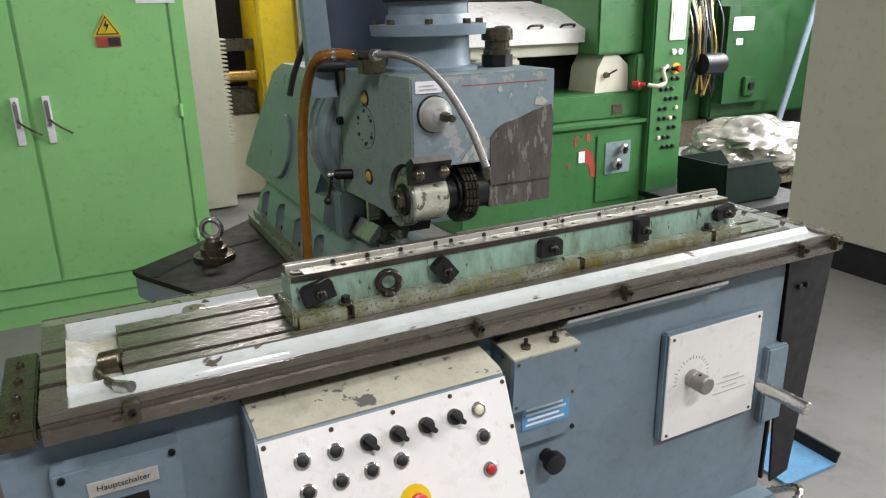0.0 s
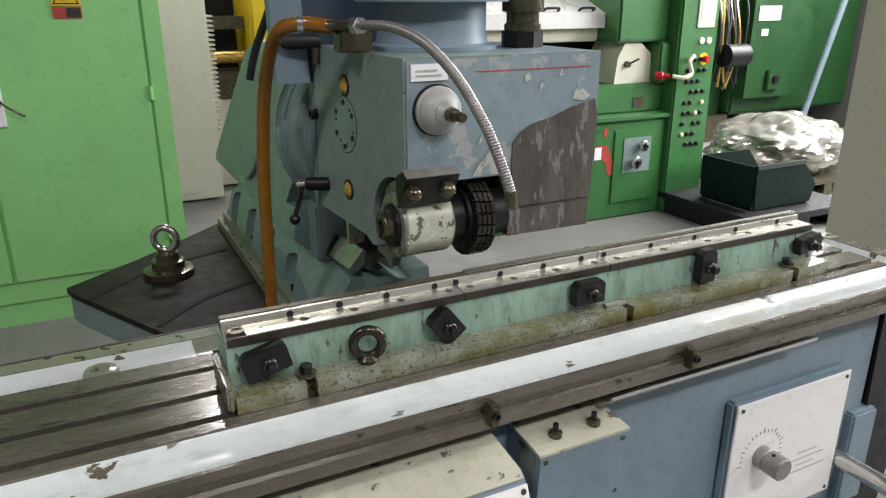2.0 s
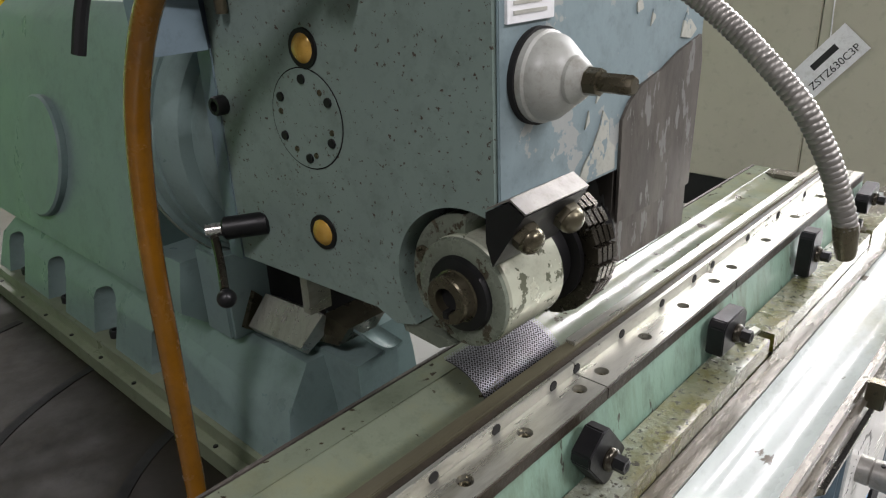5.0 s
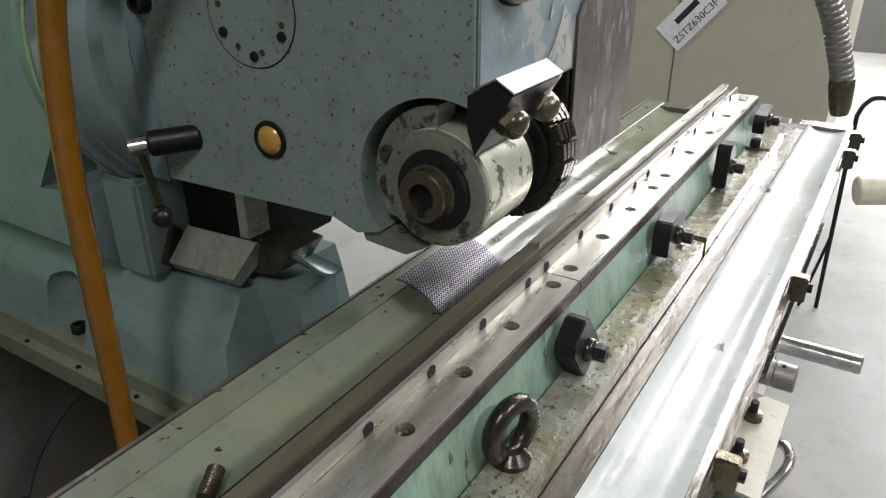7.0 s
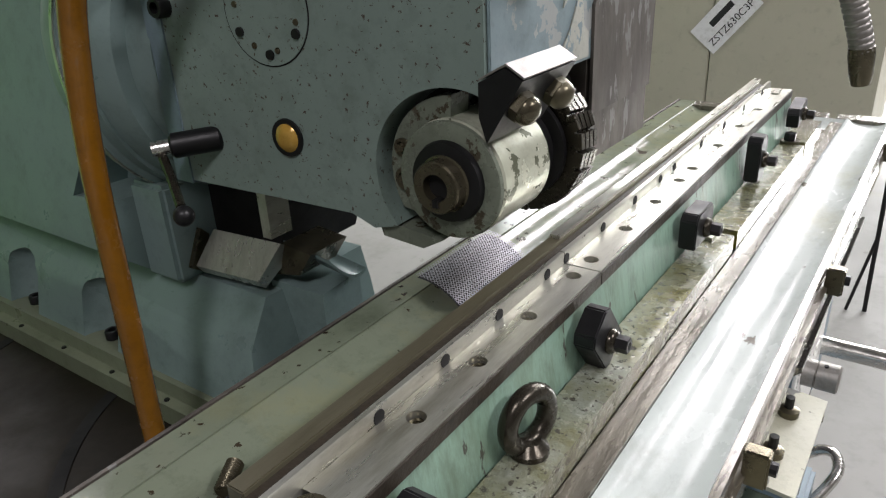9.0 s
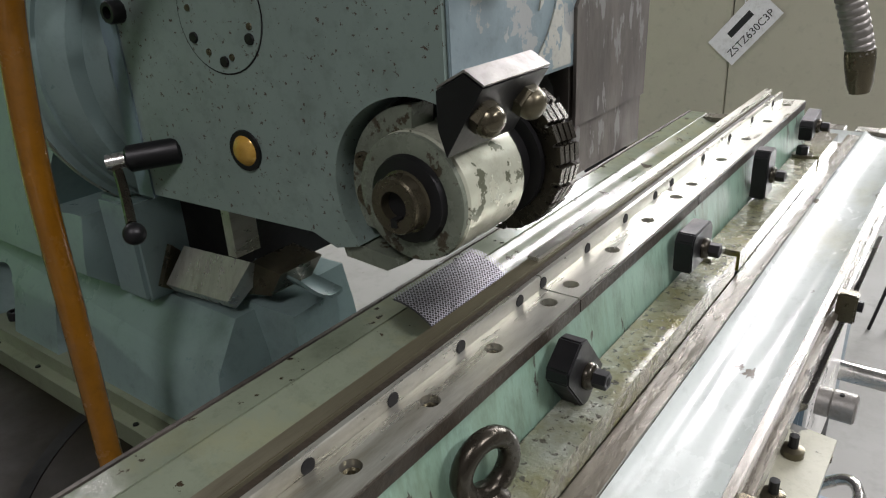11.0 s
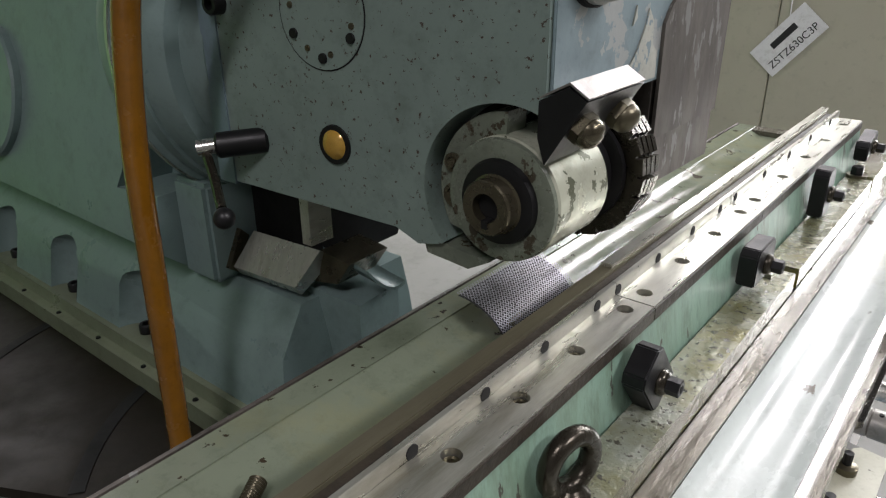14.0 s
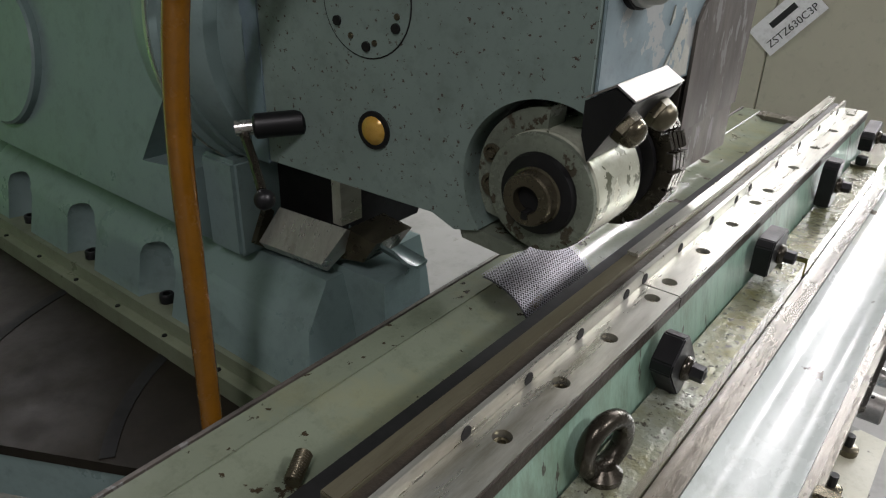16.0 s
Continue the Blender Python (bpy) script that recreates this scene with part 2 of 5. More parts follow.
def turned(p, way, profile, n=28, bm=None):
    """A body of revolution from p along way; the profile gives (distance, radius)."""
    bm = bm or bmesh.new()
    q = Vector(way).normalized().to_track_quat("Z", "Y")
    rings = []
    for d, r in profile:
        rings.append([bm.verts.new(Vector(p) + q @ Vector((r * math.cos(k * math.tau / n), r * math.sin(k * math.tau / n), d))) for k in range(n)])
    for a, b in zip(rings, rings[1:]):
        for k in range(n):
            bm.faces.new((a[k], a[(k + 1) % n], b[(k + 1) % n], b[k]))
    bm.faces.new(rings[0][::-1])
    bm.faces.new(rings[-1])
    return bm


def rod(p, q, r, n=20, bm=None, chamfer=0.0):
    p, q = Vector(p), Vector(q)
    d = (q - p).length
    c = chamfer
    prof = [(0, r - c), (c, r), (d - c, r), (d, r - c)] if c else [(0, r), (d, r)]
    return turned(p, q - p, prof, n, bm)


def hexagon(p, way, r, d, bm=None):
    return turned(p, way, [(0, r), (d - 0.1 * r, r), (d, r * 0.88)], 6, bm)


def tube(points, r, n=12, steps=8, bm=None, ribs=0.0, pitch=0.0):
    """A hose through the points; ribs and pitch give a wound metal hose."""
    bm = bm or bmesh.new()
    pts = [Vector(p) for p in points]
    line = []
    for i in range(len(pts) - 1):
        p0, p1, p2, p3 = pts[max(i - 1, 0)], pts[i], pts[i + 1], pts[min(i + 2, len(pts) - 1)]
        for k in range(steps):
            t = k / steps
            line.append(0.5 * ((2 * p1) + (p2 - p0) * t + (2 * p0 - 5 * p1 + 4 * p2 - p3) * t * t + (3 * p1 - p0 - 3 * p2 + p3) * t ** 3))
    line.append(pts[-1])
    if pitch:
        fine, want = [], pitch / 4
        for a, b in zip(line, line[1:]):
            k = max(1, round((b - a).length / want))
            fine += [a.lerp(b, i / k) for i in range(k)]
        line = fine + [line[-1]]
    up, rings = Vector((0.31, 0.2, 0.93)), []
    for i, p in enumerate(line):
        d = (line[min(i + 1, len(line) - 1)] - line[max(i - 1, 0)]).normalized()
        s = d.cross(up).normalized()
        up = s.cross(d).normalized()
        rad = r + (ribs * (0.5, 1, 0.5, -1)[i % 4] if ribs else 0)
        rings.append([bm.verts.new(p + rad * (math.cos(k * math.tau / n) * s + math.sin(k * math.tau / n) * up)) for k in range(n)])
    for a, b in zip(rings, rings[1:]):
        for k in range(n):
            bm.faces.new((a[k], a[(k + 1) % n], b[(k + 1) % n], b[k]))
    bm.faces.new(rings[0][::-1])
    bm.faces.new(rings[-1])
    return bm


def ring_torus(c, way, big, small, n=28, k=12, bm=None):
    bm = bm or bmesh.new()
    q = Vector(way).normalized().to_track_quat("Z", "Y")
    rings = []
    for i in range(n):
        a = i * math.tau / n
        out = Vector((math.cos(a), math.sin(a), 0))
        rings.append([bm.verts.new(Vector(c) + q @ (out * (big + small * math.cos(b * math.tau / k)) + Vector((0, 0, small * math.sin(b * math.tau / k))))) for b in range(k)])
    for i in range(n):
        a, b = rings[i], rings[(i + 1) % n]
        for j in range(k):
            bm.faces.new((a[j], b[j], b[(j + 1) % k], a[(j + 1) % k]))
    return bm


def drilled(x0, x1, y0, y1, z0, z1, holes, r, deep, n=16):
    """A bar along x whose top has round blind holes at the given x, in its middle line y."""
    bm = bmesh.new()
    ym = (y0 + y1) / 2
    cuts = [x0] + [(a + b) / 2 for a, b in zip(holes, holes[1:])] + [x1]
    for hx, a, b in zip(holes, cuts, cuts[1:]):
        outer, inner, low = [], [], []
        for k in range(n):
            t = (k + 0.5) * math.tau / n
            c, s_ = math.cos(t), math.sin(t)
            wx = (b - hx) if c > 0 else (hx - a)
            wy = (y1 - y0) / 2
            f = min(wx / abs(c) if abs(c) > 1e-6 else 9, wy / abs(s_) if abs(s_) > 1e-6 else 9)
            outer.append(bm.verts.new((hx + f * c, ym + f * s_, z1)))
            inner.append(bm.verts.new((hx + r * c, ym + r * s_, z1)))
            low.append(bm.verts.new((hx + r * c, ym + r * s_, z1 - deep)))
        for k in range(n):
            j = (k + 1) % n
            bm.faces.new((outer[k], outer[j], inner[j], inner[k]))
            bm.faces.new((inner[k], inner[j], low[j], low[k]))
            p, q = outer[k].co, outer[j].co
            if abs(p.x - q.x) > 1e-5 and abs(p.y - q.y) > 1e-5:
                cx = b if (p.x + q.x) / 2 > hx else a
                cy = y1 if (p.y + q.y) / 2 > ym else y0
                bm.faces.new((outer[k], bm.verts.new((cx, cy, z1)), outer[j]))
        bm.faces.new(low)
    for pts in (((x0, y0), (x1, y0)), ((x1, y1), (x0, y1)), ((x0, y1), (x0, y0)), ((x1, y0), (x1, y1))):
        (ax, ay), (bx, by) = pts
        bm.faces.new([bm.verts.new(v) for v in ((ax, ay, z0), (bx, by, z0), (bx, by, z1), (ax, ay, z1))])
    bm.faces.new([bm.verts.new(v) for v in ((x0, y0, z0), (x0, y1, z0), (x1, y1, z0), (x1, y0, z0))])
    bmesh.ops.remove_doubles(bm, verts=bm.verts, dist=1e-5)
    return bm


def carve(ob, bm):
    """Cuts a closed body out of a part for good."""
    finish(bm)
    me = bpy.data.meshes.new("cutter")
    bm.to_mesh(me)
    bm.free()
    tool = new("cutter", me)
    mod = ob.modifiers.new("cut", "BOOLEAN")
    mod.operation, mod.object, mod.solver = "DIFFERENCE", tool, "EXACT"
    bpy.context.view_layer.update()
    got = bpy.data.meshes.new_from_object(ob.evaluated_get(bpy.context.evaluated_depsgraph_get()))
    ob.modifiers.clear()
    b2 = bmesh.new()
    b2.from_mesh(got)
    finish(b2)
    b2.to_mesh(ob.data)
    b2.free()
    bpy.data.meshes.remove(got)
    bpy.data.objects.remove(tool)
    bpy.data.meshes.remove(me)


def ribbon(points, width, z, thick=0.0015, n=24):
    """A flat curved band through three points."""
    p0, p1, p2 = (Vector((*p, 0)) for p in points)
    c = 2 * p1 - 0.5 * (p0 + p2)
    bm, prev = bmesh.new(), None
    for k in range(n + 1):
        t = k / n
        p = (1 - t) ** 2 * p0 + 2 * t * (1 - t) * c + t * t * p2
        d = (2 * (1 - t) * (c - p0) + 2 * t * (p2 - c)).normalized()
        s = Vector((-d.y, d.x, 0)) * width / 2
        row = [bm.verts.new((v.x, v.y, zz)) for v, zz in ((p - s, z), (p + s, z), (p + s, z + thick), (p - s, z + thick))]
        if prev:
            for i in range(4):
                bm.faces.new((prev[i], prev[(i + 1) % 4], row[(i + 1) % 4], row[i]))
        else:
            bm.faces.new(row)
        prev = row
    bm.faces.new(prev)
    return bm


def cap_screw(p, way, r, parent, material=None, d=None):
    """A socket head screw: head with a hexagon socket."""
    d = d or r * 1.2
    return part("screw", turned(p, way, [(0, r), (d * 0.85, r), (d, r * 0.88), (d, r * 0.55), (d * 0.45, r * 0.5)], 12), material or DULL, parent)


# ---- the hall ----
bm = bmesh.new()
bmesh.ops.create_grid(bm, x_segments=2, y_segments=2, size=0.5, matrix=Matrix.LocRotScale((3.5, 3.0, 0), None, (15, 16, 1)))
lone("floor", bm, CONCRETE, "grey oil-stained concrete shop floor with dull sheen", "floor", kind="structure")
# shell added to close the hall, mostly unseen; it limits stray light
lone("wall_north", box(-4, 11, 11, 11.2, 0, 4.6), WALLP, "plain dark plastered back wall of the hall", "wall", kind="structure")
lone("wall_south", box(-4, 11, -5.2, -5, 0, 4.6), WALLP, "plain dark plastered wall added unseen behind the camera", "wall", kind="structure")
# end wall leaves an opening for the lamp of the assumed window
lone("wall_east", box(9, 9.2, -5, 11, 0, 2.45), WALLP, "plain dark plastered end wall below an assumed window band", "wall", kind="structure")
lone("wall_east_upper", box(9, 9.2, -5, 11, 4.25, 4.6), WALLP, "plain dark plastered wall above the assumed window band", "wall", kind="structure")
for ya, yb in ((-5, -1.5), (6.3, 11)):
    lone("wall_east_pier", box(9, 9.2, ya, yb, 2.4502, 4.2498), WALLP, "plain dark plastered pier beside the assumed window band", "wall", kind="structure")
lone("wall_west", box(-4.2, -4, -5, 11, 0, 4.6), WALLP, "plain dark plastered end wall added out of view", "wall", kind="structure")
lone("ceiling", box(-4.2, 11.2, -5.2, 11.2, 4.6, 4.75), WALLP, "plain dark hall ceiling added out of view", "ceiling", kind="structure")

# ---- machine bed and table ----
bed = thing("machine_base", "blue-grey painted cast machine base standing on the floor", "machine base", at=(0.95, 1.45, 0))
part("body", prism([(1.30, 0.1), (1.30, 0.87), (1.305, 0.89), (1.315, 0.905), (1.62, 0.905), (1.62, 0.1)], "x", -0.085, 1.955), BLUE, bed, bevel=0.008)
part("plinth", box(-0.1, 1.98, 1.235, 1.65, 0, 0.1), BLUE, bed, bevel=0.01)
part("slideway", box(-0.06, 2.0, 1.30, 1.60, 0.90, 0.918), DULL, bed, "dark oily slideway under the table")
part("corner_rib", box(1.90, 1.99, 1.275, 1.60, 0.36, 0.62), BLUE, bed, bevel=0.006)
part("drip_gutter", prism([(1.225, 0.912), (1.225, 0.905), (1.262, 0.872), (1.303, 0.872), (1.303, 0.882)], "x", 1.10, 1.63), BRIGHT, bed, "bright folded sheet drip strip")
# way cover at the end of the bed
part("way_cover", box(-0.075, -0.012, 1.27, 1.62, 0.9, 0.935), DULL, bed, "dark oily cover with bolts", bevel=0.004)
for k in range(4):
    cap_screw((-0.045, 1.33 + 0.075 * k, 0.935), (0, 0, 1), 0.008, bed)

table = thing("milling_table", "long machine table with T-slots and pale enamelled coolant trough", "machine table", at=(1.05, 1.44, 0.918))
ZR, ZB, ZT = 0.973, 0.981, 0.951
part("front_rim", prism([(1.235, ZR), (1.235, 0.958), (1.2415, 0.957), (1.2415, 0.941), (1.230, 0.940), (1.230, 0.918), (1.29, 0.918), (1.29, 0.945), (1.243, 0.945), (1.243, ZR)], "x", 0, 2.09), BED, table, "brown machined iron rim with a clamping groove", bevel=0.0015)
# rim takes the enamel that has shade put into its colour
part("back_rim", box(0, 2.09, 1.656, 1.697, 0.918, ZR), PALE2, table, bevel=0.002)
part("rim_edge", box(0, 2.09, 1.6972, 1.702, 0.925, ZR + 0.001), RUSTY, table, "dark worn outer edge")
# end rims with notches where the T-slots run out
SLOTS = (1.352, 1.428, 1.512)


def end_rim(x0, x1):
    ys = [1.2432] + [v for s in SLOTS for v in (s - 0.009, s + 0.009)] + [1.6558]
    bm = box(x0, x1, 1.2432, 1.6558, 0.918, 0.958)
    for a, b in zip(ys[::2], ys[1::2]):
        box(x0, x1, a, b, 0.9575, ZR, bm)
    return bm


part("end_rim", end_rim(0, 0.045), BED, table, "brown machined end rim with three notches", bevel=0.0012)
part("end_rim", end_rim(2.045, 2.09), BED, table, "brown machined end rim with three notches", bevel=0.0012)
trough = bmesh.new()
box(0.0452, 2.0448, 1.2901, 1.6558, 0.9185, ZT - 0.002, trough)
part("trough_floor", trough, PALE, table, "pale green enamelled trough")
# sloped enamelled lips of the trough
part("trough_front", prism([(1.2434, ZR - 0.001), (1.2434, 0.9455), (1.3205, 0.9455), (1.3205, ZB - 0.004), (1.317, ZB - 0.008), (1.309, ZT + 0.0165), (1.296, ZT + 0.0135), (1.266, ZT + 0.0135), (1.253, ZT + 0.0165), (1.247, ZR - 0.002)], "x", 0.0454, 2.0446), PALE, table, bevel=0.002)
# one enamel in two tones; the longer piece has shade in its colour
part("trough_back", prism([(1.6556, ZR - 0.001), (1.6556, ZT - 0.0015), (1.5685, ZT - 0.0015), (1.5685, ZT + 0.013), (1.60, ZT + 0.011), (1.636, ZT + 0.012), (1.648, ZR - 0.004)], "x", 0.47, 2.0446), PALE2, table, "pale enamel with yellow oil stains, darkened for shade", bevel=0.002)
part("trough_back", prism([(1.6556, ZR - 0.001), (1.6556, ZT - 0.0015), (1.5685, ZT - 0.0015), (1.5685, ZT + 0.013), (1.60, ZT + 0.011), (1.636, ZT + 0.012), (1.648, ZR - 0.004)], "x", 0.0454, 0.4698), PALE, table, "same pale enamel in its lit tone at the bare end", bevel=0.002)
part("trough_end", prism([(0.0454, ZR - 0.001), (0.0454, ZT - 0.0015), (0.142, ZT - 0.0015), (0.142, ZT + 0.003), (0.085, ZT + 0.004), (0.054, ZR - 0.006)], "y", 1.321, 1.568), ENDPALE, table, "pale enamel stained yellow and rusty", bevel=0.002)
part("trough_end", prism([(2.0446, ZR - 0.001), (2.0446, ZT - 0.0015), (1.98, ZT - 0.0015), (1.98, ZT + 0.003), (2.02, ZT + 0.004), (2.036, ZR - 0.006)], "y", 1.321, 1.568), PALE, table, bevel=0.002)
prof = [(1.321, 0.92), (1.321, ZB)]
for s_ in SLOTS:
    prof += [(s_ - 0.008, ZB), (s_ - 0.008, ZB - 0.018), (s_ + 0.008, ZB - 0.018), (s_ + 0.008, ZB)]
prof += [(1.568, ZB), (1.568, 0.92)]
part("slotted_top", prism(prof, "x", 0.144, 1.978), BED, table, "brown oily machined top with T-slots", bevel=0.001)
# near-black strip paints the shaded, oily gap behind the rail
part("rear_ledge", box(0.492, 1.977, 1.522, 1.5682, ZB + 0.0005, ZB + 0.004), SHADEBLACK, table, "near-black ledge standing for oil and shade behind the rail")
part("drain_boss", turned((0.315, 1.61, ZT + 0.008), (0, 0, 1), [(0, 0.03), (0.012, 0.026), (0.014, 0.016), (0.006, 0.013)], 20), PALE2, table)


def trip_dog(x, w, name="trip_dog"):
    d = thing(name, "small oily steel trip dog clamped on the table rim", "trip dog", "trip dogs on the rim", at=(x, 1.225, 0.95))
    part("block", box(x - w / 2, x + w / 2, 1.212, 1.2345, 0.930, 0.968), DULL, d, bevel=0.002)
    part("screw", turned((x, 1.212, 0.952), (0, -1, 0), [(0, 0.007), (0.006, 0.007), (0.006, 0.004), (0.002, 0.003)], 10), BLACK, d)


for x, w in ((0.145, 0.028), (0.857, 0.016), (1.275, 0.018), (1.915, 0.02), (2.06, 0.03)):
    trip_dog(x, w)

# coolant drain cock and bent pipe in the trough
cock = thing("drain_pipe", "steel drain union with bent grey pipe lying in the trough", "pipe", at=(0.115, 1.40, ZT))
part("union", turned((0.105, 1.41, 0.968), (0.9, -0.25, 0.15), [(0, 0.020), (0.004, 0.024), (0.04, 0.024), (0.044, 0.018), (0.044, 0.013), (0.03, 0.012)], 18), DULL, cock)
part("pipe", tube([(0.103, 1.405, 0.965), (0.098, 1.37, 0.967), (0.11, 1.33, 0.969), (0.13, 1.285, 0.975), (0.145, 1.25, 0.988)], 0.009, 10), DULL, cock)
part("outlet", rod((0.128, 1.283, 0.977), (0.152, 1.240, 0.989), 0.0105, chamfer=0.002), BRIGHT, cock)

# ---- fixture rail ----
ZF = 1.083
fixture = thing("clamping_fixture", "mint green cast fixture rail with oily flange and steel top", "fixture", at=(1.15, 1.43, ZB))
FX0, FX1 = 0.492, 1.80
part("casting", prism([(1.3865, 0.9815), (1.398, 1.068), (1.472, 1.068), (1.472, 0.9815)], "x", FX0, FX1), MINT, fixture, "mint green painted casting with oil streaks", bevel=0.003)


def flange(x0, x1, notch):
    pts = [(x0, 1.3864), (x0, 1.345)]
    for n_ in notch:
        pts += [(n_ - 0.0085, 1.345)] + [(n_ + 0.0085 * math.cos(a), 1.372 + 0.0085 * math.sin(a)) for a in (math.pi, 2.4, 1.57, 0.74, 0)] + [(n_ + 0.0085, 1.345)]
    pts += [(x1, 1.345), (x1, 1.3864)]
    return prism(pts, "z", 0.9815, 1.008)


part("flange", flange(FX0, FX1, (0.607, 1.232, 1.692)), OILY, fixture, "oily stained flange with bolt slots", bevel=0.002)
part("end_pad", box(FX0 - 0.012, FX0 - 0.0002, 1.35, 1.47, 0.9815, 1.03), OILY, fixture, bevel=0.004)
PIECES = ((FX0 + 0.002, 0.8975), (0.8995, 1.2155), (1.2175, FX1 - 0.01))
for a, b in PIECES:
    if b < 1:
        hs = [0.62, 0.703, 0.787, 0.878]
    elif b < 1.3:
        hs = [0.92, 1.012, 1.107, 1.195]
    else:
        hs = [1.25, 1.37, 1.49, 1.61, 1.74]
    part("clamp_strip", drilled(a, b, 1.3965, 1.4345, 1.0682, ZF, hs, 0.0078, 0.011), STEEL, fixture, "ground steel strip with counterbored holes")
    part("strip_face", box(a, b, 1.3945, 1.3963, 1.0686, 1.0815), GUNK, fixture, "dark brown front edge")
    for h in hs:
        part("screw", turned((h, 1.4155, ZF - 0.0108), (0, 0, 1), [(0, 0.0066), (0.005, 0.0066), (0.005, 0.0036), (0.002, 0.0033)], 8), DULL, fixture)
    part("work_bar", prism([(1.435, 1.0684), (1.435, 1.094), (1.436, 1.0955), (1.4405, 1.0955), (1.441, 1.0945), (1.441, 1.0684)], "x", a, b), STEEL, fixture, "ground steel bar edged with oil")
    for h in hs:
        # hole drawn as a near-black disc, its inner shade put into colour
        part("locating_hole", rod((h - 0.018, 1.4342, 1.0875), (h - 0.018, 1.4365, 1.0875), 0.0058, 14), SHADEBLACK, fixture)
part("oily_channel", box(FX0 + 0.004, FX1 - 0.005, 1.4412, 1.456, 1.0684, 1.0865), GUNK, fixture, "channel filled with brown oily grime")
part("rear_rail", box(FX0 + 0.004, FX1 - 0.005, 1.4562, 1.472, 1.0684, 1.0905), DULLRAIL, fixture, "grey brown machined rail", bevel=0.001)
# thin sheet puts the shade of the hidden rear side into colour
part("back_face", box(FX0 + 0.006, FX1 - 0.005, 1.4722, 1.478, 0.984, 1.066), SHADEBLACK, fixture, "near-black sheet for the shaded rear face")
part("raised_rail", box(0.935, FX1 + 0.01, 1.4585, 1.4705, 1.0907, 1.0945), STEEL, fixture, "bright worn ground rail")
part("lifting_thread", turned((FX0 + 0.02, 1.416, 1.0832), (0, 0, 1), [(0, 0.013), (0.003, 0.013), (0.003, 0.009), (0.001, 0.008)], 14), DULL, fixture)


def clamp_piece(x, z, w, h, tilt, label):
    c = thing("clamp_block", label, "clamp", "black clamps along the rail", at=(x, 1.385, z))
    bm = prism([(-w / 2, -h / 2), (w / 2, -h / 2), (w / 2, h / 2 - 0.008), (w / 2 - 0.008, h / 2), (-w / 2 + 0.008, h / 2), (-w / 2, h / 2 - 0.008)], "y", 1.366, 1.3875)
    bmesh.ops.transform(bm, matrix=Matrix.Translation((x, 0, z)) @ pose(0, 0, 0, 0, tilt, 0), verts=bm.verts)
    part("block", bm, BLACK, c, bevel=0.0015)
    part("collar", turned((x + 0.004, 1.3658, z - 0.004), (0, -1, 0), [(0, 0.0125), (0.003, 0.0125), (0.006, 0.0105), (0.0075, 0.0075)], 20), DARKSTEEL, c)
    hx = part("bolt", hexagon((x + 0.004, 1.3585, z - 0.004), (0, -1, 0), 0.0085, 0.012), BLACK, c)
    part("socket", rod((x + 0.004, 1.3468, z - 0.004), (x + 0.004, 1.3462, z - 0.004), 0.004, 6), SHADEBLACK, hx)


for x, z, w, h, tilt in ((0.545, 1.045, 0.072, 0.045, -14), (0.852, 1.040, 0.045, 0.062, -38), (1.152, 1.045, 0.068, 0.045, 0), (1.450, 1.048, 0.042, 0.07, 0), (1.757, 1.05, 0.07, 0.034, -12)):
    clamp_piece(x, z, w, h, tilt, "black oxide steel clamp with a hexagon bolt on the rail")

eye = thing("lifting_eye", "dark oily steel lifting eye bolt screwed into the flange", "eye bolt", at=(0.708, 1.372, 1.008))
part("ring", ring_torus((0.710, 1.374, 1.038), (0.25, 1, 0.0), 0.0235, 0.0085), DARKSTEEL, eye)
part("collar", turned((0.708, 1.372, 1.0082), (0, 0, 1), [(0, 0.017), (0.005, 0.017), (0.012, 0.010)], 16), DARKSTEEL, eye)
for x, y in ((0.605, 1.371), (1.692, 1.371)):
    tb = thing("hold_down_bolt", "oily hexagon bolt holding the rail flange down", "bolt", at=(x, y, 1.008))
    part("washer", rod((x, y, 1.0082), (x, y, 1.0125), 0.0165, 18), DULL, tb)
    part("bolt_head", hexagon((x, y, 1.0125), (0, 0, 1), 0.0105, 0.014), BLACK, tb)
lug = thing("slotted_washer", "short bright slotted steel clamp plate on the flange", "clamp plate", at=(1.232, 1.36, 1.008))
part("plate", prism([(1.19, 1.365), (1.235, 1.362), (1.238, 1.372), (1.192, 1.380)], "z", 1.0082, 1.013), STEEL, lug, bevel=0.001)

# loose stud and perforated strainer in the rear trough
lone("threaded_stud", turned((0.565, 1.59, 0.9705), (0.8, 0.45, 0.1), [(i * 0.0015, 0.0085 if i % 2 else 0.0072) for i in range(22)], 12), DULL, "short threaded steel stud lying in the rear trough", "stud")
strain = thing("strainer", "curved perforated zinc strainer sheet in the rear trough", "strainer", at=(1.0, 1.59, ZT))


